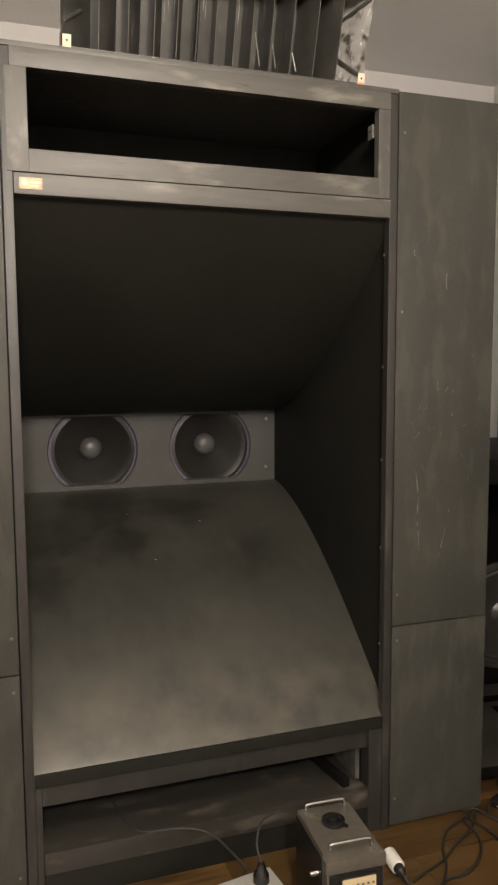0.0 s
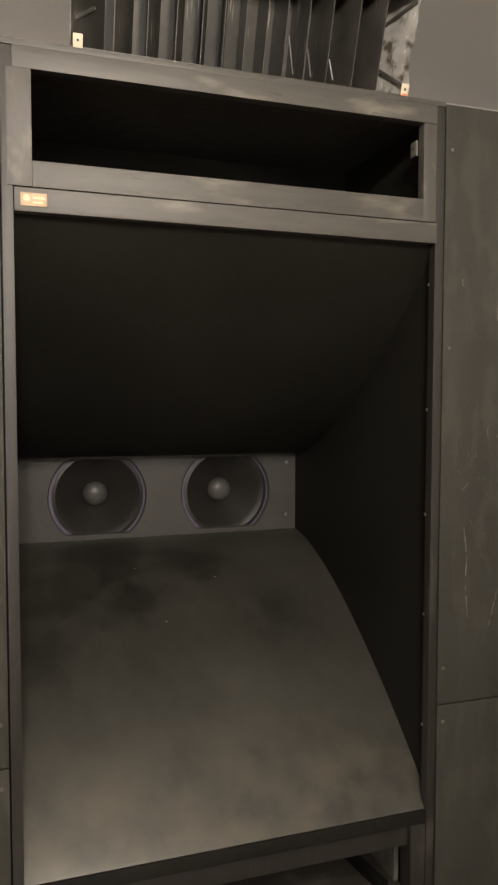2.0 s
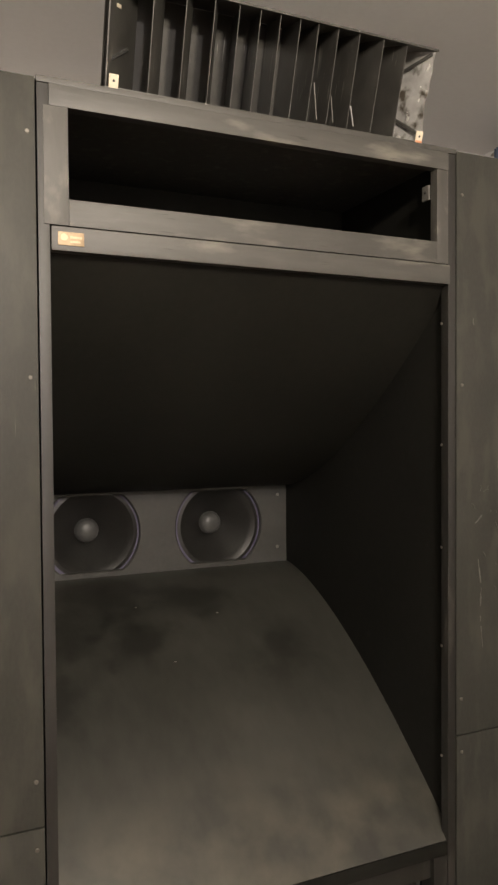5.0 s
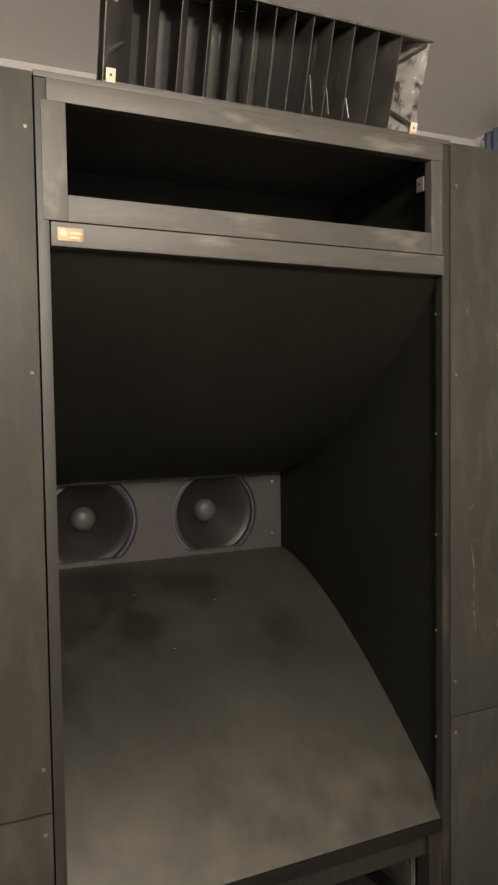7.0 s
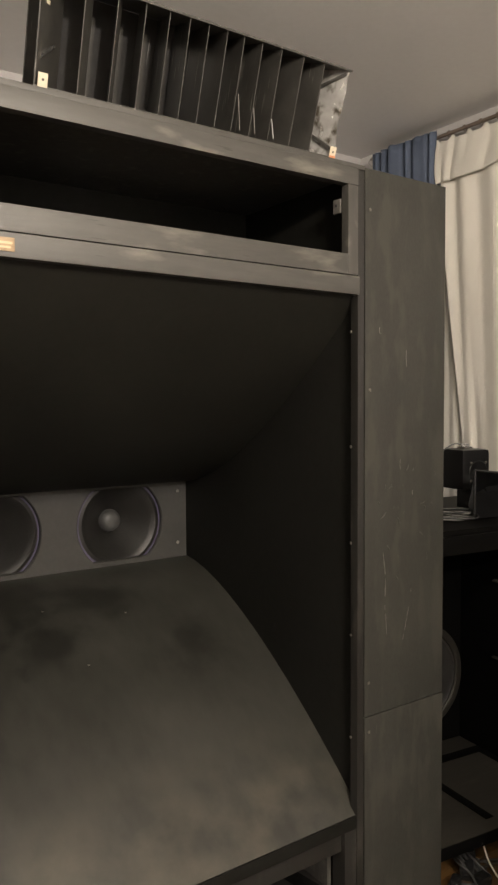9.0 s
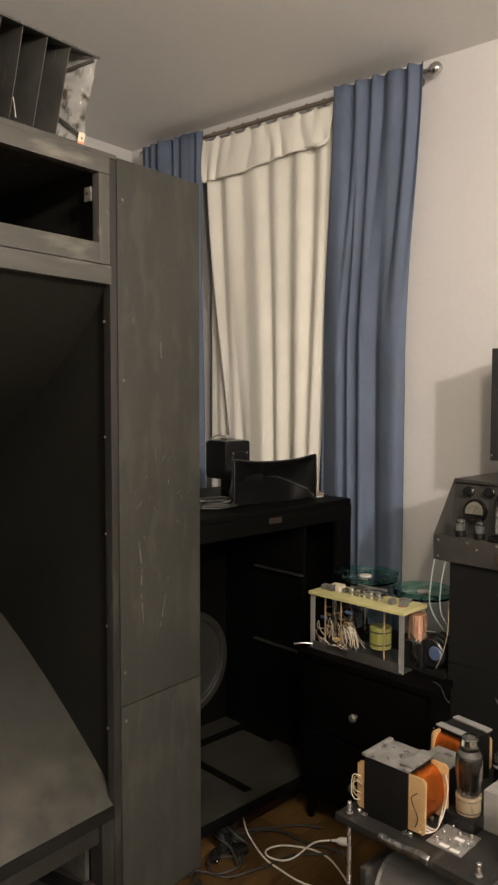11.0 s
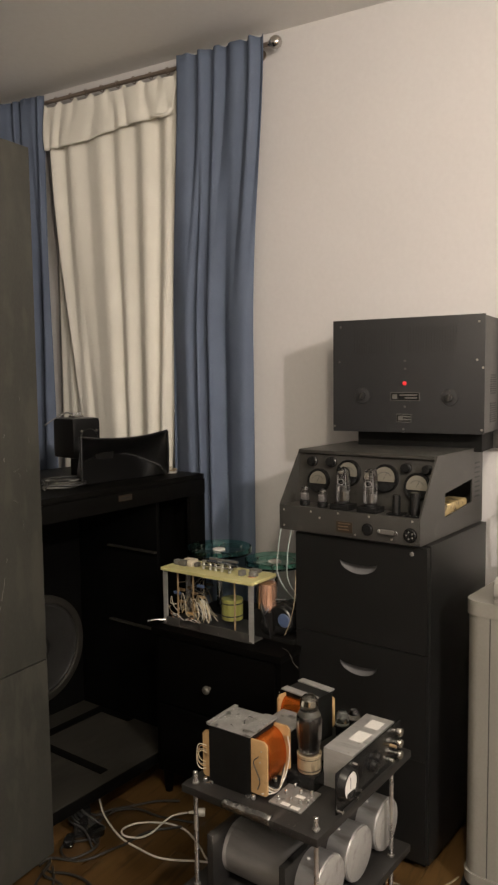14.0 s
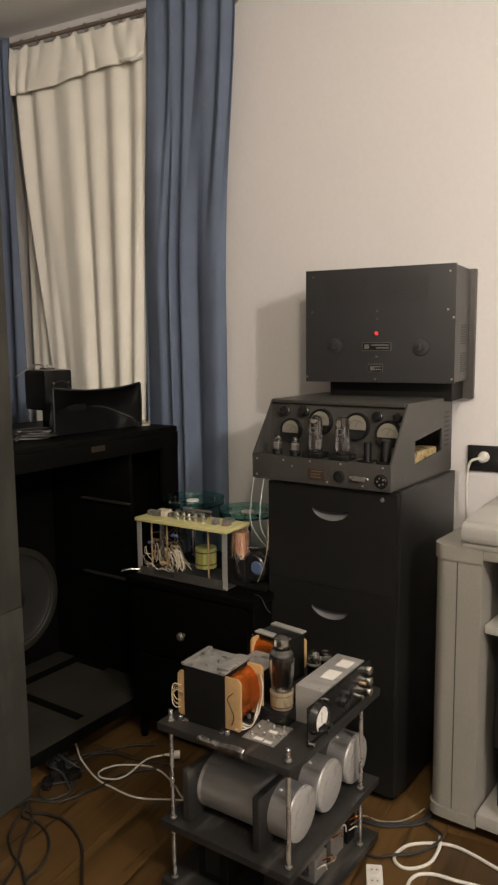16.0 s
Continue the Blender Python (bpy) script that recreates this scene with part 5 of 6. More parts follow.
def crumpled(x0, x1, y0, y1, z, rough):
    """A thin dented sheet."""
    rnd = random.Random(21)
    n, bm = 14, bmesh.new()
    dents = [(rnd.uniform(x0, x1), rnd.uniform(y0, y1), rnd.uniform(0.012, 0.03), rnd.uniform(0.2, 1.0)) for _ in range(12)]
    layers = []
    for layer in range(2):
        grid = []
        for i in range(n + 1):
            line = []
            for j in range(n + 1):
                x, y = x0 + (x1 - x0) * i / n, y0 + (y1 - y0) * j / n
                up = sum(k * math.exp(-((x - a) ** 2 + (y - b) ** 2) / (r * r)) for a, b, r, k in dents)
                line.append(bm.verts.new((x, y, z + 0.0015 * layer + rough * min(up, 1.5) * 0.7 * layer)))
            grid.append(line)
        layers.append(grid)
        for p, q in zip(grid, grid[1:]):
            for j in range(n):
                bm.faces.new((p[j], p[j + 1], q[j + 1], q[j]))
    lo, hi = layers
    for j in range(n):
        for a, b, c, e in ((lo[0][j], lo[0][j + 1], hi[0][j + 1], hi[0][j]), (lo[n][j], lo[n][j + 1], hi[n][j + 1], hi[n][j]), (lo[j][0], lo[j + 1][0], hi[j + 1][0], hi[j][0]), (lo[j][n], lo[j + 1][n], hi[j + 1][n], hi[j][n])):
            bm.faces.new((a, b, c, e))
    return bm


def transformer(name, label, m, w, d, h, coil_out, bright):
    """A laminated transformer; local x: depth, y: width, z up."""
    s = thing(name, label, "transformer", m)
    core = part("core", bx(0, d, 0, w, 0.0, h, 0.001), BLACK, s, "black laminated core")
    part("top_cover", crumpled(-0.003, d + 0.003, -0.003, w + 0.003, h + 0.0008, 0.0045 if bright else 0.001), SHEET if bright else CABINET, s, "crumpled grey metal sheet" if bright else "")
    part("clamp_bar", bx(-0.004, d + 0.004, w - (0.007 if bright else 0.020), w + 0.006, h + 0.0035, h + 0.008, 0.001), SHEET if bright else ALU, s, "aluminium clamp bar")
    part("clamp_bar", bx(-0.004, d + 0.004, -0.006, 0.013 if bright else 0.020, h + 0.0035, h + 0.008, 0.001), SHEET if bright else ALU, s, "aluminium clamp bar")
    for x, f in ((0.004, 1.0), (d - 0.010, 1.0)):
        for y0, y1, z0, z1 in ((0.0, -coil_out * f, 0.012, h - 0.004), (w, w + coil_out * 0.5, 0.012, h - 0.02)):
            c = 0.006 if y1 > y0 else -0.006
            part("flange", prism([(y0, z0), (y1 - c, z0), (y1, z0 + 0.006), (y1, z1 - 0.010), (y1 - 1.6 * c, z1), (y0, z1)], x, x + 0.006, "x", 0.001), TAN, s, "tan pressboard bobbin flange")
    for y in (-0.002, w - 0.012):
        part("angle_foot", bx(-0.014, 0.006, y, y + 0.012, 0.0, 0.006, 0.001), STEEL, s)
    q = coil_out
    arc = [(-q * 0.82 * math.sin(t), h / 2 - (h / 2 - 0.012) * math.cos(t)) for t in [math.pi * k / 16 for k in range(17)]]
    part("winding", prism([(y, z) for y, z in arc], 0.011, d - 0.011, "x"), COIL, s, "glossy orange copper winding")
    part("winding", prism([(w + 0.0 + (-y) * 0.45, z) for y, z in arc], 0.011, d - 0.011, "x"), COIL, s)
    for x, y in ((0.01, -0.012), (0.01, w + 0.012), (d - 0.01, -0.012)):
        part("foot_bolt", rod(0.006, 0.012, (x - 0.014, y, 0.0), "z", 8), STEEL, s)
    part("lead", cord([(-0.003, -q * 0.5, 0.03), (-0.008, -q * 0.7, 0.06), (-0.006, -q * 0.3, 0.10), (-0.005, -q * 0.6, 0.12)], 0.0014), CORD_BLACK, s)
    for z in (0.02, 0.045, 0.09, 0.12):
        part("eyelet", rod(0.0022, 0.002, (0.002, -q * (0.35 + 2.5 * z), z + 0.01), "x", 8), SCREW, s)
    part("lead", cord([(d - 0.012, -q * 0.9, h - 0.03), (d - 0.014, -q * 1.05, h * 0.6), (d - 0.02, -q * 1.0, 0.05), (d * 0.6, -q * 1.05, 0.022), (0.03, -q * 1.05, 0.014), (0.0, -q * 0.7, 0.02)], 0.0016), CORD_WHITE, s)
    for k in range(4):
        part("lead", cord([(0.012, -q * 0.6, 0.03 + 0.005 * k), (0.03, -q * (1.1 + 0.05 * k), 0.016 + 0.004 * k), (d * 0.5, -q * 1.12, 0.02 + 0.007 * k), (d * 0.75, -q * 0.95, 0.045 + 0.006 * k)], 0.0014, 6, 6), (CORD_WHITE, CERAMIC, IVORY, CORD_BLACK)[k], s)
    if bright:
        for k in range(4):
            part("loop_lead", cord([(-0.004, w + 0.006, 0.082 + 0.007 * k), (-0.012 - 0.004 * (k % 2), w + 0.016 + 0.003 * k, 0.090 + 0.005 * k), (-0.016, w + 0.024 + 0.002 * k, 0.080 - 0.007 * k), (-0.010 - 0.005 * (k % 2), w + 0.020, 0.062 - 0.007 * k), (-0.003, w + 0.010, 0.056 - 0.006 * k)], 0.0010, 6, 6), (AGED, CERAMIC, TAN, IVORY)[k], s)
        rnd = random.Random(9)
        for k in range(11):
            x, y, a = rnd.uniform(0.015, d - 0.015), rnd.uniform(0.022, w - 0.02), rnd.uniform(0, 6.28)
            dx, dy, u = rnd.uniform(0.005, 0.016) * math.cos(a), rnd.uniform(0.005, 0.016) * math.sin(a), rnd.uniform(-0.7, 0.7)
            part("torn_strip", cord([(x - dx, y - dy, h + 0.0045), (x + dy * u, y - dx * u, h + 0.0085), (x + dx, y + dy, h + 0.0055)], rnd.uniform(0.0005, 0.0012), 5, 6), (INK, INK, SHEET)[k % 3], s)
        part("cover_edge", crumpled(0.012, d - 0.004, -0.010, 0.030, h + 0.0085, 0.004), SHEET, s, "bent grey sheet edge")
    return s


TOPZ = 0.5105
transformer("output_transformer", "large open transformer with black core and orange copper winding", AMP @ pose(-0.218, 0.018, TOPZ, 0, 0, 2), 0.133, 0.124, 0.160, 0.050, True)
transformer("choke_transformer", "dark transformer with a bright top clamp and orange winding", AMP @ pose(0.120, 0.140, TOPZ + 0.01, 0, 0, -97), 0.092, 0.115, 0.128, 0.036, False)
part("riser", bx(0.0, 0.115, 0.0, 0.092, -0.0095, -0.0005, 0.001), BLACK, bpy.data.objects["choke_transformer"])


def big_valve():
    s = thing("power_valve", "large smoked glass power valve in a cream ceramic base", "valve", AMP @ pose(-0.074, -0.072, TOPZ) @ Matrix.Diagonal((1.0, 1.0, 1.10, 1.0)))
    part("socket_box", bx(-0.036, 0.066, -0.036, 0.050, 0.0, 0.036, 0.004), BAKELITE, s, "black socket box")
    part("base", lathe([(0, 0.0365), (0.030, 0.0365), (0.032, 0.040), (0.032, 0.072), (0.033, 0.073), (0.033, 0.080), (0, 0.080)], n=32), CERAMIC, s, "cream ceramic base")
    part("bulb", shell([(0.027, 0.0805), (0.031, 0.098), (0.034, 0.125), (0.035, 0.160), (0.033, 0.174), (0.025, 0.186), (0.0235, 0.192), (0.0245, 0.203), (0.0225, 0.214), (0.014, 0.222), (0, 0.225)], n=32), SMOKE, s, "smoked glass bulb")
    part("anode", bx(-0.018, 0.018, -0.012, 0.012, 0.095, 0.165, 0.004), CABINET, s)
    for z in (0.0425, 0.0705):
        part("base_band", lathe([(0.0318, 0), (0.0328, 0.0008), (0.0328, 0.0022), (0.0318, 0.003)], (0, 0, z), "z", 32), BROWN_TAG, s)
    part("mica", rod(0.022, 0.002, (0, 0, 0.170), "z", 20), PALE, s)
    part("sticker", bx(-0.006, 0.010, -0.0325, -0.0315, 0.12, 0.155, 0), PALE, s)
    return s


big_valve()
for x, y, hh in ((0.168, -0.036, 0.106), (0.222, -0.045, 0.090)):
    v = thing("small_valve", "small clear glass valve in a black socket", "valve", AMP @ pose(x, y, TOPZ), "small valves")
    part("socket", rod(0.021, 0.016, (0, 0, 0), "z", 20), BAKELITE, v)
    part("bulb", shell([(0.017, 0.0165), (0.020, 0.03), (0.021, hh * 0.65), (0.018, hh - 0.014), (0.010, hh - 0.003), (0, hh)], n=24), CLEAR, v, "clear glass bulb")
    part("anode", rod(0.010, 0.040, (0, 0, 0.018), "z", 12), CABINET, v)
    part("mica", rod(0.015, 0.0015, (0, 0, 0.060), "z", 16), PALE, v)
v = thing("filter_can", "low dark box with a grey metal top between the transformers", "box", AMP @ pose(-0.080, 0.004, TOPZ))
part("body", bx(0.0, 0.135, 0.0, 0.095, 0.0, 0.112, 0.002), BLACK, v)
part("top_sheet", crumpled(-0.001, 0.136, -0.001, 0.096, 0.1125, 0.002), SHEET, v, "dull grey metal top")
for x, y in ((0.012, 0.012), (0.012, 0.083), (0.123, 0.012)):
    part("screw", rod(0.004, 0.004, (x, y, 0.1165), "z", 10), SCREW, v)
v = thing("terminal_plate", "small aluminium plate with white labels on the top deck", "plate", AMP @ pose(-0.155, -0.072, TOPZ, 0, 0, 2))
part("sheet", bx(-0.055, 0.050, -0.056, 0.040, 0.0, 0.004, 0.001), SHEET, v)
for x, y in ((-0.043, -0.004), (-0.046, -0.034), (0.005, -0.020)):
    part("label", bx(x - 0.006, x + 0.006, y - 0.012, y + 0.012, 0.0042, 0.005, 0), PAPER, v)
for x, y in ((-0.022, -0.008), (-0.022, -0.036), (0.022, -0.012), (0.0, 0.02), (0.03, -0.04), (-0.035, 0.022), (0.038, 0.015), (-0.008, -0.05)):
    part("post", rod(0.0036, 0.011, (x, y, 0.0042), "z", 12), STEEL, v)


def meter_box():
    s = thing("driver_chassis", "aluminium amplifier box with a black front panel, meter and terminals", "amplifier", AMP @ pose(-0.058, -0.206, TOPZ))
    L, D, H = 0.255, 0.100, 0.105
    part("box", bx(0.0, L - 0.01, 0.012, D, 0.0, H, 0.002), ALU, s)
    for a, b in ((0.075, 0.135), (0.165, 0.215)):
        part("label", bx(a, b, 0.026, 0.066, H + 0.0005, H + 0.0012, 0), PAPER, s)
    for x in (0.01, 0.07):
        part("screw", rod(0.003, 0.002, (x, 0.03, H), "z", 8), SCREW, s)
    p = part("front_panel", bx(-0.105, L + 0.006, 0.0, 0.0045, 0.0, H + 0.003, 0.004), BAKELITE, s, "black front panel")
    m = part("meter", lathe([(0, -0.014), (0.034, -0.014), (0.034, -0.019), (0.038, -0.018), (0.041, -0.010), (0.044, 0.0), (0, 0)], (-0.062, -0.0005, 0.066), "y", 32), BAKELITE, p, "round black meter")
    part("dial", rod(0.0325, 0.001, (-0.062, -0.0158, 0.066), "y", 28), WHITE, m, "white dial")
    part("needle", bx(-0.0627, -0.0613, -0.0168, -0.0160, 0.055, 0.085, 0), INK, m)
    for x, z in ((-0.098, 0.010), (-0.020, 0.010), (-0.020, 0.098), (0.000, 0.02)):
        part("terminal", lathe([(0, -0.014), (0.005, -0.014), (0.006, 0), (0, 0)], (x, -0.0005, z), "y", 14), CHROME, p)
    for x, z in ((0.082, 0.050), (0.106, 0.062)):
        part("knob", lathe([(0, -0.017), (0.0125, -0.016), (0.0145, -0.006), (0.018, -0.004), (0.018, 0), (0, 0)], (x, -0.0005, z), "y", 24), BAKELITE, p)
    part("dial_skirt", bx(-0.080, -0.044, -0.0172, -0.0164, 0.0365, 0.049, 0.001), BAKELITE, p)
    for z in (0.022, 0.055, 0.088):
        part("binding_post", lathe([(0, -0.020), (0.011, -0.020), (0.0125, -0.017), (0.0125, -0.008), (0.008, -0.006), (0.008, 0), (0, 0)], (0.226, -0.0005, z), "y", 20), CHROME, p, "nickel binding post")
    part("binding_post", lathe([(0, -0.020), (0.004, -0.019), (0.005, 0), (0, 0)], (0.192, -0.0005, 0.060), "y", 16), GOLD, p)
    part("binding_post", lathe([(0, -0.022), (0.006, -0.022), (0.007, 0), (0, 0)], (0.170, -0.0005, 0.03), "y", 16), CHROME, p)
    return s


meter_box()
for j, x in enumerate((-0.131, 0.024, 0.188)):
    c = thing("large_capacitor", "large grey aluminium capacitor can lying on the middle deck", "capacitor", AMP @ pose(x, -0.172, 0.2225), "large capacitors")
    body = part("can", lathe([(0.0718, 0.004), (0.0735, 0.006), (0.0740, 0.012), (0.0725, 0.016), (0.0725, 0.286), (0.0705, 0.290), (0.0725, 0.294), (0.0725, 0.310), (0.069, 0.315), (0, 0.315)], (0, 0, 0.0755), "y", 56), CAN, c)
    part("end_cap", lathe([(0, 0.0), (0.069, 0.0), (0.0712, 0.0012), (0.0717, 0.0038), (0, 0.0038)], (0, 0, 0.0755), "y", 56), CAP_ALU, body, "flat brushed end cap")
    part("screw", rod(0.005, 0.004, (-0.03, 0.05, 0.142), "z", 10), PAPER, c)
c = thing("clamp_frame", "black wooden clamp boards gripping the capacitor cans", "frame", AMP.copy())
for y in (-0.105, 0.128):
    b = part("clamp_board", bx(-0.242, 0.250, y, y + 0.020, 0.2225, 0.375, 0.003), BLACKWOOD, c)
# clutter on the lowest deck
rnd = random.Random(12)
for j, (x, y, a, b, h, mat) in enumerate(((-0.14, -0.11, 0.09, 0.06, 0.09, CABINET), (-0.02, -0.13, 0.07, 0.07, 0.07, GREY_METAL), (0.09, -0.13, 0.08, 0.06, 0.10, GREY_METAL), (0.17, -0.14, 0.05, 0.05, 0.08, BLACK), (-0.15, 0.08, 0.10, 0.10, 0.11, BLACK))):
    c = thing("small_transformer", "small dark transformer with wires on the lowest deck", "transformer", AMP @ pose(x, y, 0.0405), "small transformers")
    part("core", bx(-a / 2, a / 2, -b / 2, b / 2, 0, h, 0.004), mat, c)
    part("strap", bx(-a / 2 - 0.002, a / 2 + 0.002, -b / 4, b / 4, h * 0.2, h + 0.003, 0.002), STEEL if j % 2 else CABINET, c)
    for q in range(3):
        p0 = Vector((rnd.uniform(-a, a) / 2, -b / 2 - 0.002, rnd.uniform(0.02, h)))
        part("lead", cord([p0, p0 + Vector((0.01, -0.02, 0.015)), p0 + Vector((0.03, -0.015, rnd.uniform(-0.02, 0.02)))], 0.002, 5, 6), (COIL, CORD_WHITE, GOLD)[q], c)
    for q in range(2):
        part("lug", rod(0.004, 0.012, (-a / 4 + q * a / 2, 0, h + 0.003), "z", 10), STEEL, c)


# ---- grey cart at the wall ----
def grey_cart():
    s = thing("equipment_cart", "grey plastic equipment cart with rounded column sides and open shelves", "cart", at(1.757, 0.935, 0, -9))
    D = 0.52
    r = 0.045

    def column(y0, y1, z0, z1, grow=0.0):
        o = []
        for cx, cy, a0 in ((r, y1 - r, 90), (r, y0 + 0.01, 180), (D, y0, 270), (D, y1, 0)):
            if a0 == 90:
                o += [(cx - grow + (r) * math.cos(math.radians(a)), cy + grow + r * math.sin(math.radians(a))) for a in range(90, 181, 10)]
            elif a0 == 180:
                o += [(0.0 - grow, cy - 0.01 - grow)]
            elif a0 == 270:
                o += [(D, y0 - grow)]
            else:
                o += [(D, y1 + grow)]
        return prism(o, z0, z1, "z")

    part("side_column", column(-0.152, 0.0, 0.0705, 0.880), GREY_PLASTIC, s)
    part("column_cap", column(-0.152, 0.0, 0.8805, 0.925, 0.004), GREY_PLASTIC, s)
    part("seam", bx(-0.0006, 0.0005, -0.080, -0.077, 0.072, 0.878, 0), CRACKLE, s)
    part("foot_band", column(-0.152, 0.0, 0.034, 0.070, 0.005), GREY_PLASTIC, s)
    part("side_column", bx(0.0, D, -0.78, -0.62, 0.034, 0.925, 0.02), GREY_PLASTIC, s)
    part("top_shelf", bx(-0.004, D, -0.619, -0.1565, 0.895, 0.924, 0.004), GREY_PLASTIC, s)
    part("shelf", bx(0.03, D, -0.619, -0.1565, 0.660, 0.685, 0.003), SILVER_PLASTIC, s)
    part("base_tray", bx(-0.006, D, -0.619, -0.1585, 0.045, 0.090, 0.008), SILVER_PLASTIC, s)
    part("back_panel", bx(D - 0.012, D, -0.619, -0.1565, 0.076, 0.894, 0), CABINET, s)
    for y in (-0.08, -0.70):
        for x in (0.035, 0.40):
            foot = part("castor", lathe([(0, -0.012), (0.014, -0.012), (0.0165, -0.009), (0.0165, 0.009), (0.014, 0.012), (0, 0.012)], (x + 0.02, y, 0.0165), "y", 20), BAKELITE, s, "black castor wheel")
            part("fork", bx(x - 0.005, x + 0.055, y - 0.024, y + 0.024, 0.0245, 0.0338, 0.002), BLACK, foot)
    return s


grey_cart()
CART = at(1.757, 0.935, 0, -9)
k = thing("silver_device", "rounded silver-grey device lying on the grey cart", "device", CART @ pose(0, 0, 0.9255))
part("shell", prism([(0.010, 0.012), (0.0, 0.024), (0.0, 0.054), (0.006, 0.068), (0.022, 0.077), (0.2, 0.094), (0.45, 0.104), (0.45, 0.012)], -0.60, -0.085, "y", 0.010), SILVER_PLASTIC, k)
part("skirt", bx(-0.006, 0.46, -0.61, -0.090, 0.0, 0.0115, 0.003), GREY_PLASTIC, k)
k = thing("tray_box", "pale grey box on the cart's shelf", "box", CART @ pose(0.06, -0.40, 0.6855))
part("body", bx(0, 0.3, -0.2, 0.2, 0.0, 0.19, 0.01), GREY_PLASTIC, k)
k = thing("black_unit", "black boxy unit inside the grey cart", "device", CART @ pose(0.05, -0.40, 0.0905))
part("body", bx(0, 0.4, -0.21, 0.21, 0.20, 0.55, 0.008), CABINET, k)
part("support", bx(0.02, 0.38, -0.20, 0.20, 0.0, 0.1995, 0.002), BLACK, k)
for z, dx in ((0.0, 0.0), (0.037, 0.004)):
    single("white_adapter", bx(0.0, 0.03, 0.10, 0.165, z + 0.0905, z + 0.127, 0.004), WHITE, "small white power adapter on the cart's base", "adapter", CART @ pose(0.006 + dx, -0.40, 0))


# ---- instruments and cords on the floor ----
def meter_instrument():
    s = thing("meter_instrument", "old grey steel instrument box with a knob, handles and cream meter", "instrument", pose(0.715, 1.755, 0, 0, 0, -3))
    part("case", bx(-0.075, 0.080, -0.115, 0.115, 0.012, 0.285, 0.010), OLD_STEEL, s)
    part("skirt", bx(-0.079, 0.084, -0.119, -0.085, 0.248, 0.282, 0.004), OLD_STEEL, s)
    part("front_panel", bx(-0.070, 0.075, -0.1185, -0.1155, 0.02, 0.247, 0.001), BAKELITE, s, "black front panel")
    part("side_panel", bx(-0.0785, -0.0755, -0.083, 0.108, 0.02, 0.270, 0.001), BAKELITE, s, "black terminal side")
    for x in (-0.05, 0.055):
        for y in (-0.09, 0.09):
            part("foot", rod(0.012, 0.0118, (x, y, 0), "z", 14), BAKELITE, s)
    for y in (-0.085, 0.095):
        part("handle", cord([(-0.055, y, 0.286), (-0.055, y, 0.300), (-0.048, y, 0.306), (0.0, y, 0.307), (0.05, y, 0.306), (0.058, y, 0.300), (0.058, y, 0.286)], 0.004, 8, 10), CHROME, s, "bright bar handle")
    k = part("knob", lathe([(0, 0.2855), (0.031, 0.2855), (0.032, 0.290), (0.031, 0.296), (0.022, 0.2965), (0.020, 0.292), (0.013, 0.292), (0.011, 0.303), (0, 0.304)], (0.0, 0.03, 0), "z", 32), BAKELITE, s)
    part("pointer", bx(0.0, 0.046, -0.004, 0.004, 0.290, 0.296, 0.002, m=Matrix.Translation((0.0, 0.03, 0)) @ Matrix.Rotation(radians(-55), 4, "Z")), BAKELITE, k)
    d = part("meter", bx(-0.045, 0.06, -0.1245, -0.1190, 0.145, 0.240, 0.003), BAKELITE, s, "meter with cream face")
    part("dial", bx(-0.038, 0.053, -0.1265, -0.125, 0.152, 0.234, 0.002), AGED, d, "yellowed cream dial")
    part("needle", bx(0.002, 0.0035, -0.1285, -0.127, 0.165, 0.222, 0), INK, d)
    for q in range(6):
        part("scale_mark", bx(-0.028 + 0.014 * q, -0.022 + 0.014 * q, -0.1278, -0.127, 0.214, 0.219, 0), INK, d)
    for z in (0.220, 0.175, 0.13):
        part("terminal", lathe([(0, -0.022), (0.007, -0.021), (0.008, 0), (0, 0)], (-0.0790, -0.06, z), "x", 14), CHROME, s)
    return s


meter_instrument()
k = thing("supply_box", "flat light grey steel box on the floor", "box", pose(0.43, 1.66, 0, 0, 0, 8))
part("case", bx(-0.12, 0.13, -0.14, 0.13, 0.0, 0.185, 0.004), SILVER_PLASTIC, k)
part("black_plug", lathe([(0, 0), (0.022, 0), (0.020, 0.02), (0.014, 0.03), (0.008, 0.05), (0, 0.05)], (0.085, 0.09, 0.1855), "z", 20), BAKELITE, k, "black round plug")
part("cord", cord([(0.085, 0.09, 0.235), (0.083, 0.11, 0.275), (0.115, 0.145, 0.305), (0.175, 0.165, 0.305), (0.222, 0.170, 0.288)], 0.003), CORD_BROWN, k)
k = thing("white_adapter_plug", "white round mains plug with black cord end on the floor", "plug", pose(0.984, 1.955, 0.0235, 0, 0, -4))
part("body", lathe([(0, -0.066), (0.019, -0.066), (0.0225, -0.061), (0.0225, -0.020), (0.021, -0.018), (0.0225, -0.016), (0.0225, 0.0), (0.020, 0.003), (0, 0.003)], (0, 0, 0), "y", 28), WHITE, k)
part("end", lathe([(0, -0.104), (0.006, -0.103), (0.008, -0.092), (0.014, -0.086), (0.0165, -0.0665), (0, -0.0665)], (0, 0, 0), "y", 24), CORD_BLACK, k)
part("cord", cord([(0, -0.10, 0), (0.003, -0.125, -0.010), (0.004, -0.16, -0.018), (0.01, -0.22, -0.018), (0.03, -0.32, -0.018)], 0.005), CORD_BLACK, k)
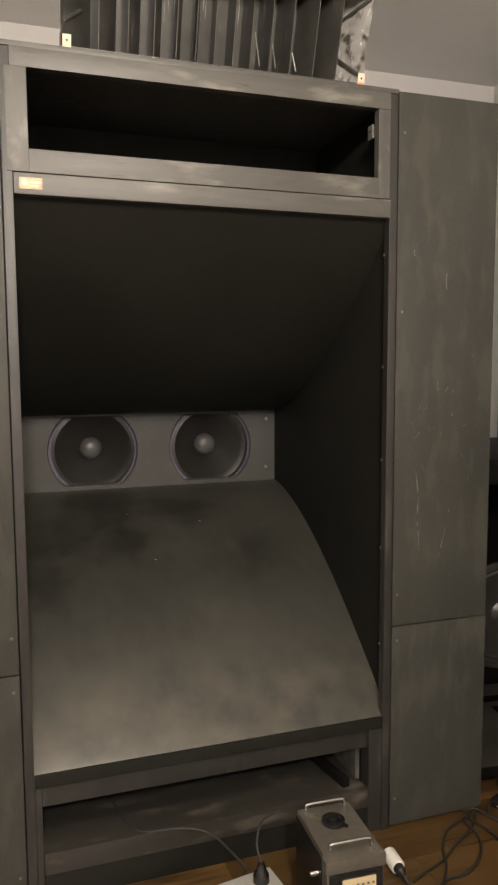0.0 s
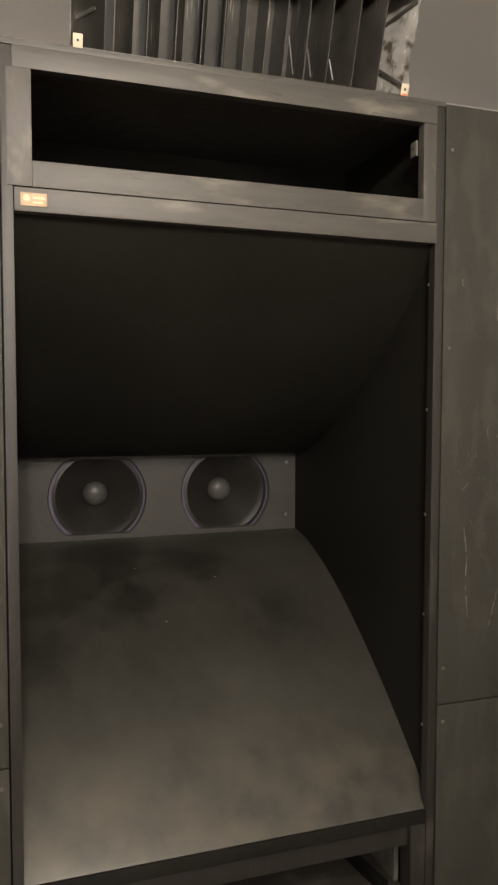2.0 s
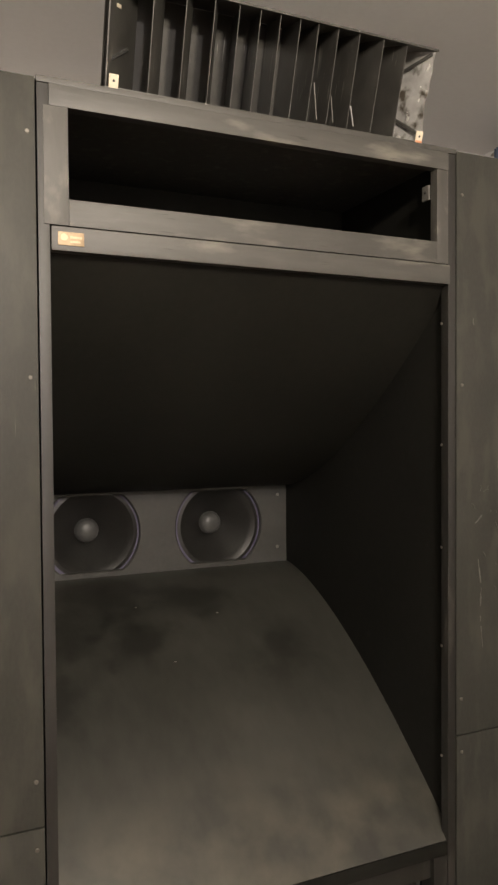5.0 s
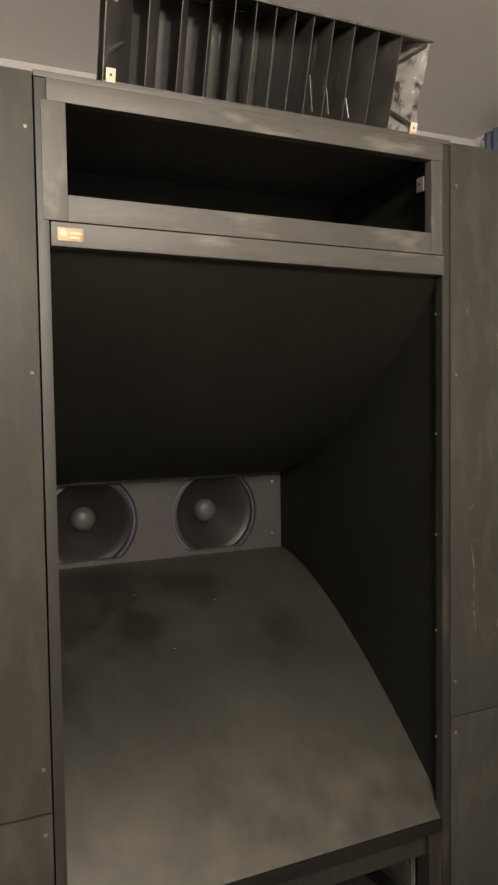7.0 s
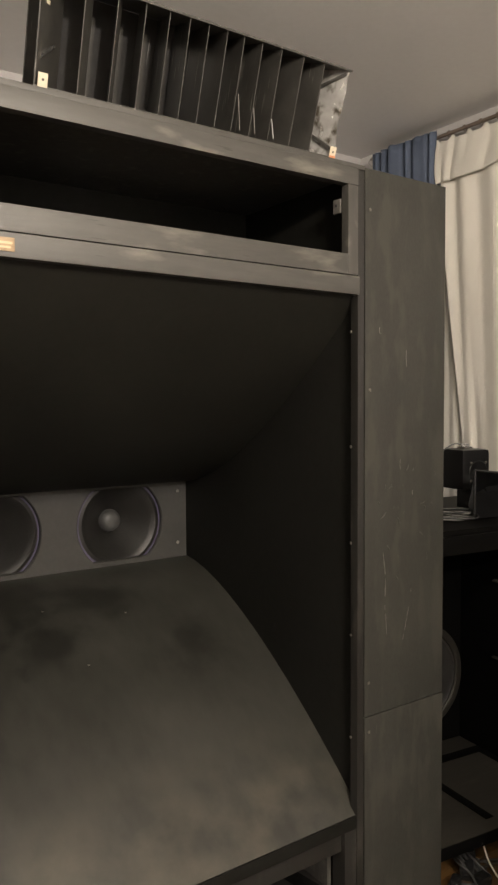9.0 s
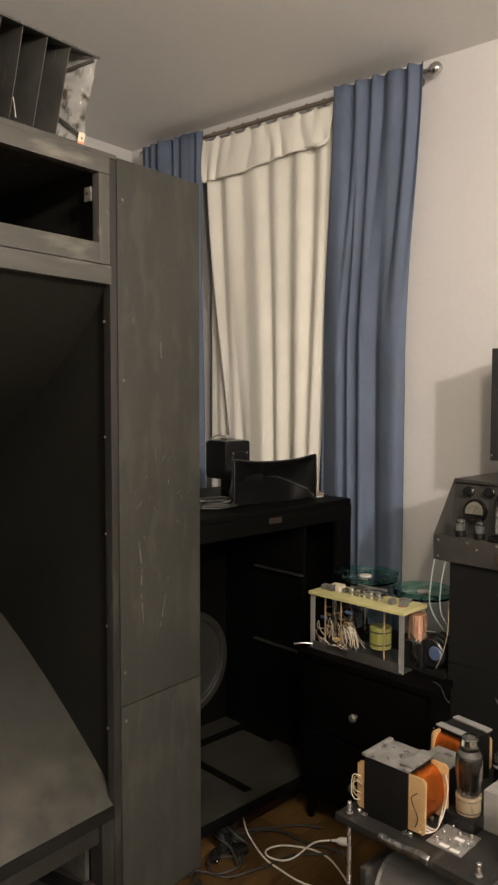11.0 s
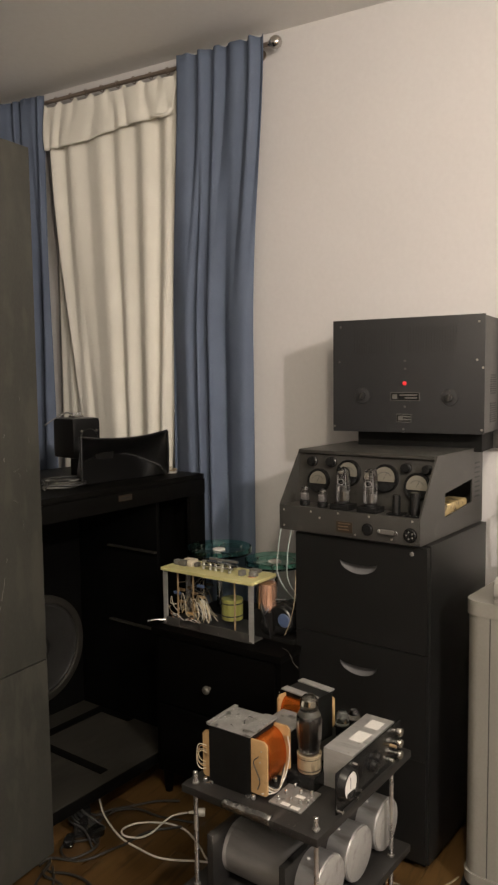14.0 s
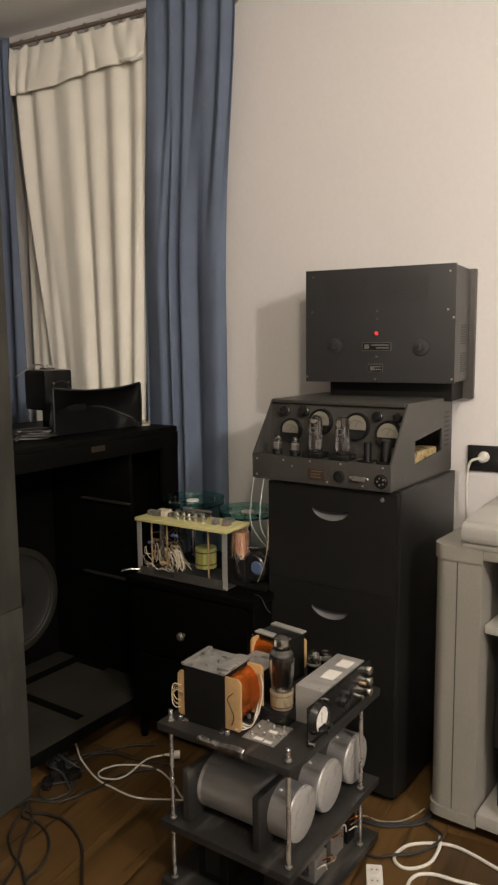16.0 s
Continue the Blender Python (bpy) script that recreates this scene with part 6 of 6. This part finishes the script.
single("floor_cord", cord([(0.17, 2.42, 0.155), (0.205, 2.249, 0.155), (0.228, 2.163, 0.155), (0.262, 2.108, 0.156), (0.364, 2.090, 0.156), (0.449, 2.068, 0.135), (0.528, 2.039, 0.055), (0.57, 2.0, 0.006), (0.62, 1.93, 0.006)], 0.0035), CORD_BLACK, "black cord lying over the plinth board", "cord")


def on_floor(points, r, lifts=()):
    """Points of a cord lying on the floor, lifted where it crosses another."""
    return [(x, y, r + 0.001 + (lifts[q] if q < len(lifts) else 0.0)) for q, (x, y) in enumerate(points)]


def plug_shape():
    bm = lathe([(0, -0.034), (0.004, -0.034), (0.006, -0.016), (0.012, -0.008), (0.015, 0.004), (0.015, 0.026), (0, 0.026)], axis="x", n=20)
    bmesh.ops.transform(bm, matrix=Matrix.Translation((1.690, 1.872, 0.018)) @ Matrix.Rotation(radians(-62), 4, "Z"), verts=bm.verts)
    return bm


single("floor_cord", cord(on_floor(((1.500, 2.262), (1.540, 2.285), (1.570, 2.277), (1.566, 2.235), (1.513, 2.162), (1.455, 2.042), (1.434, 1.944), (1.426, 1.867), (1.439, 1.808), (1.471, 1.738), (1.50, 1.66)), 0.0034, (0.035, 0.046, 0.046, 0.034, 0.012)), 0.0034), CORD_WHITE, "white cord curling over the floor", "cord", ROOM.copy())
k = thing("plug_cord", "white cord looped on the floor with a white plug", "cord", ROOM.copy())
part("cord", cord(on_floor(((1.49, 1.69), (1.506, 1.721), (1.543, 1.768), (1.593, 1.854), (1.602, 1.923), (1.583, 1.983), (1.541, 2.036), (1.485, 2.053), (1.458, 2.026), (1.474, 1.975), (1.515, 1.951), (1.583, 1.947), (1.632, 1.94), (1.672, 1.907)), 0.0034,
                            (0, 0, 0, 0, 0, 0, 0.004, 0.008, 0.008, 0.006, 0.008, 0.012, 0.012, 0.012)), 0.0034), CORD_WHITE, k)
part("plug", plug_shape(), WHITE, k)
DARK = (((1.229, 2.157), (1.147, 2.123), (1.076, 2.082), (1.023, 2.016), (0.994, 1.954), (0.938, 1.88), (0.87, 1.80)),
        ((1.23, 2.15), (1.172, 2.12), (1.172, 2.049), (1.131, 1.972), (1.073, 1.918), (1.012, 1.898), (0.966, 1.895), (0.91, 1.87)),
        ((1.24, 2.16), (1.199, 2.128), (1.217, 2.055), (1.212, 1.971), (1.174, 1.888), (1.12, 1.825), (1.012, 1.735), (0.93, 1.66)),
        ((1.22, 2.13), (1.162, 2.07), (1.081, 2.027), (1.018, 1.986), (0.954, 1.955), (0.909, 1.938), (0.86, 1.92)),
        ((1.20, 2.17), (1.245, 2.163), (1.28, 2.085), (1.317, 2.045), (1.37, 2.018), (1.434, 1.998), (1.52, 1.97), (1.60, 1.88)),
        ((1.47, 2.17), (1.526, 2.168), (1.575, 2.149), (1.612, 2.081), (1.618, 2.0), (1.633, 1.908), (1.646, 1.836)),
        ((1.36, 2.16), (1.40, 2.10), (1.35, 2.07), (1.28, 2.11), (1.30, 2.17), (1.38, 2.19)),
        ((1.50, 2.20), (1.56, 2.17), (1.63, 2.12), (1.69, 2.06), (1.73, 1.98)))
for j, pts in enumerate(DARK):
    lifts = [0.003 * ((q + j) % 3) for q in range(len(pts))]
    single("floor_cord", cord(on_floor(pts, 0.0043, lifts), 0.0043), CORD_BROWN, "dark grey mains cord tangled on the floor", "cord", ROOM.copy(), "dark floor cords")
k = thing("mains_adapter", "black mains adapter blocks lying tangled on the floor", "adapter", at(1.415, 2.185, 0, 20))
for x, y, a, w, d, h in ((0.0, 0.0, 20, 0.075, 0.05, 0.042), (-0.02, -0.06, -25, 0.06, 0.042, 0.034), (0.09, 0.035, 50, 0.07, 0.045, 0.046), (-0.075, 0.01, 5, 0.05, 0.035, 0.03)):
    part("block", bx(-w / 2, w / 2, -d / 2, d / 2, 0.0, h, 0.011, m=Matrix.Translation((x, y, 0.0)) @ Matrix.Rotation(radians(a), 4, "Z")), BAKELITE, k)
for q in range(5):
    a = 0.7 * q
    part("lead", cord([(-0.09 + 0.03 * q, -0.08, 0.005), (-0.04 + 0.02 * q, -0.03 + 0.03 * math.sin(a), 0.035), (0.02 * q - 0.02, 0.03, 0.050), (0.08 - 0.02 * q, 0.07 * math.cos(a), 0.02), (0.10 - 0.03 * q, -0.05, 0.005)], 0.004, 7, 7), CORD_BLACK, k)
part("bright_pin", rod(0.004, 0.02, (-0.115, -0.01, 0.02), "x", 10), CHROME, k)
single("floor_cord", cord(on_floor(((1.58, 0.60), (1.619, 0.697), (1.647, 0.767), (1.661, 0.826), (1.653, 0.87), (1.631, 0.917), (1.60, 0.955), (1.551, 0.976), (1.516, 0.971), (1.499, 0.943), (1.512, 0.908), (1.556, 0.875), (1.617, 0.864), (1.668, 0.872)), 0.0052,
                                   (0, 0, 0, 0, 0, 0, 0, 0, 0, 0, 0, 0, 0.008, 0.012)), 0.0052), CORD_WHITE, "thick white cord looped on the floor", "cord", ROOM.copy())
single("floor_cord", cord(on_floor(((1.40, 0.905), (1.434, 0.908), (1.465, 0.906), (1.495, 0.887), (1.512, 0.847), (1.514, 0.794), (1.519, 0.742), (1.53, 0.62)), 0.0052), 0.0052), CORD_WHITE, "thick white cord lying on the floor", "cord", ROOM.copy())
single("floor_cord", cord(on_floor(((1.52, 1.12), (1.511, 1.075), (1.503, 1.025), (1.524, 0.974), (1.567, 0.917), (1.63, 0.876), (1.673, 0.869), (1.73, 0.93)), 0.0042, (0, 0, 0.004, 0.014, 0.012, 0.014, 0.018, 0.004)), 0.0042), CORD_BLACK, "thin black cord crossing the floor", "cord", ROOM.copy())
for q, (pts, mat) in enumerate(((((1.63, 1.16), (1.648, 1.123), (1.653, 1.061), (1.685, 0.997), (1.736, 0.938), (1.82, 0.93)), CORD_BLACK), (((1.64, 1.17), (1.656, 1.125), (1.662, 1.066), (1.694, 1.002), (1.745, 0.944), (1.82, 0.94)), CORD_BLACK),
                                (((1.67, 1.15), (1.684, 1.116), (1.680, 1.07), (1.703, 1.015), (1.753, 0.98), (1.809, 0.957)), CERAMIC))):
    r = (0.0055, 0.0055, 0.003)[q]
    single("floor_cord", cord(on_floor(pts, r), r), mat, "cord along the filing cabinet's foot", "cord", ROOM.copy())
k = thing("power_strip", "white power strip lying on the floor", "power strip", at(1.4365, 1.009, 0, 20))
part("body", bx(-0.22, 0.0, -0.0235, 0.0235, 0.0, 0.036, 0.005), WHITE, k)
for x in (-0.025, -0.070, -0.115, -0.16):
    o = part("outlet", rod(0.0165, 0.001, (x, 0, 0.0362), "z", 20), CORD_WHITE, k)
    for y in (-0.007, 0.007):
        part("pin_hole", rod(0.0026, 0.0006, (x, y, 0.0373), "z", 8), INK, o)

# ---- floor planks ----
PW, PL, GAP = 0.193, 1.285, 0.0012
plank_mesh = None
for i in range(int((NORTH - SOUTH) / PW) + 1):
    y0 = SOUTH + i * PW
    if y0 + PW > NORTH:
        break
    shift = (i * 0.437) % 1.0 * PL
    for j in range(6):
        x0 = WEST - shift + j * PL
        lo, hi = max(x0, WEST), min(x0 + PL, EAST)
        if hi - lo < 0.08:
            continue
        full = abs(hi - lo - PL) < 1e-6
        if full and plank_mesh:
            me = plank_mesh
        else:
            me = mesh_of("plank", bx(0, hi - lo - GAP, 0, PW - GAP, -0.008, 0.0, 0.0008), LAMINATE)
            if full:
                plank_mesh = me
        o = new("plank", me)
        o.parent = FLOOR
        o.matrix_basis = Matrix.Translation((lo, y0, 0))
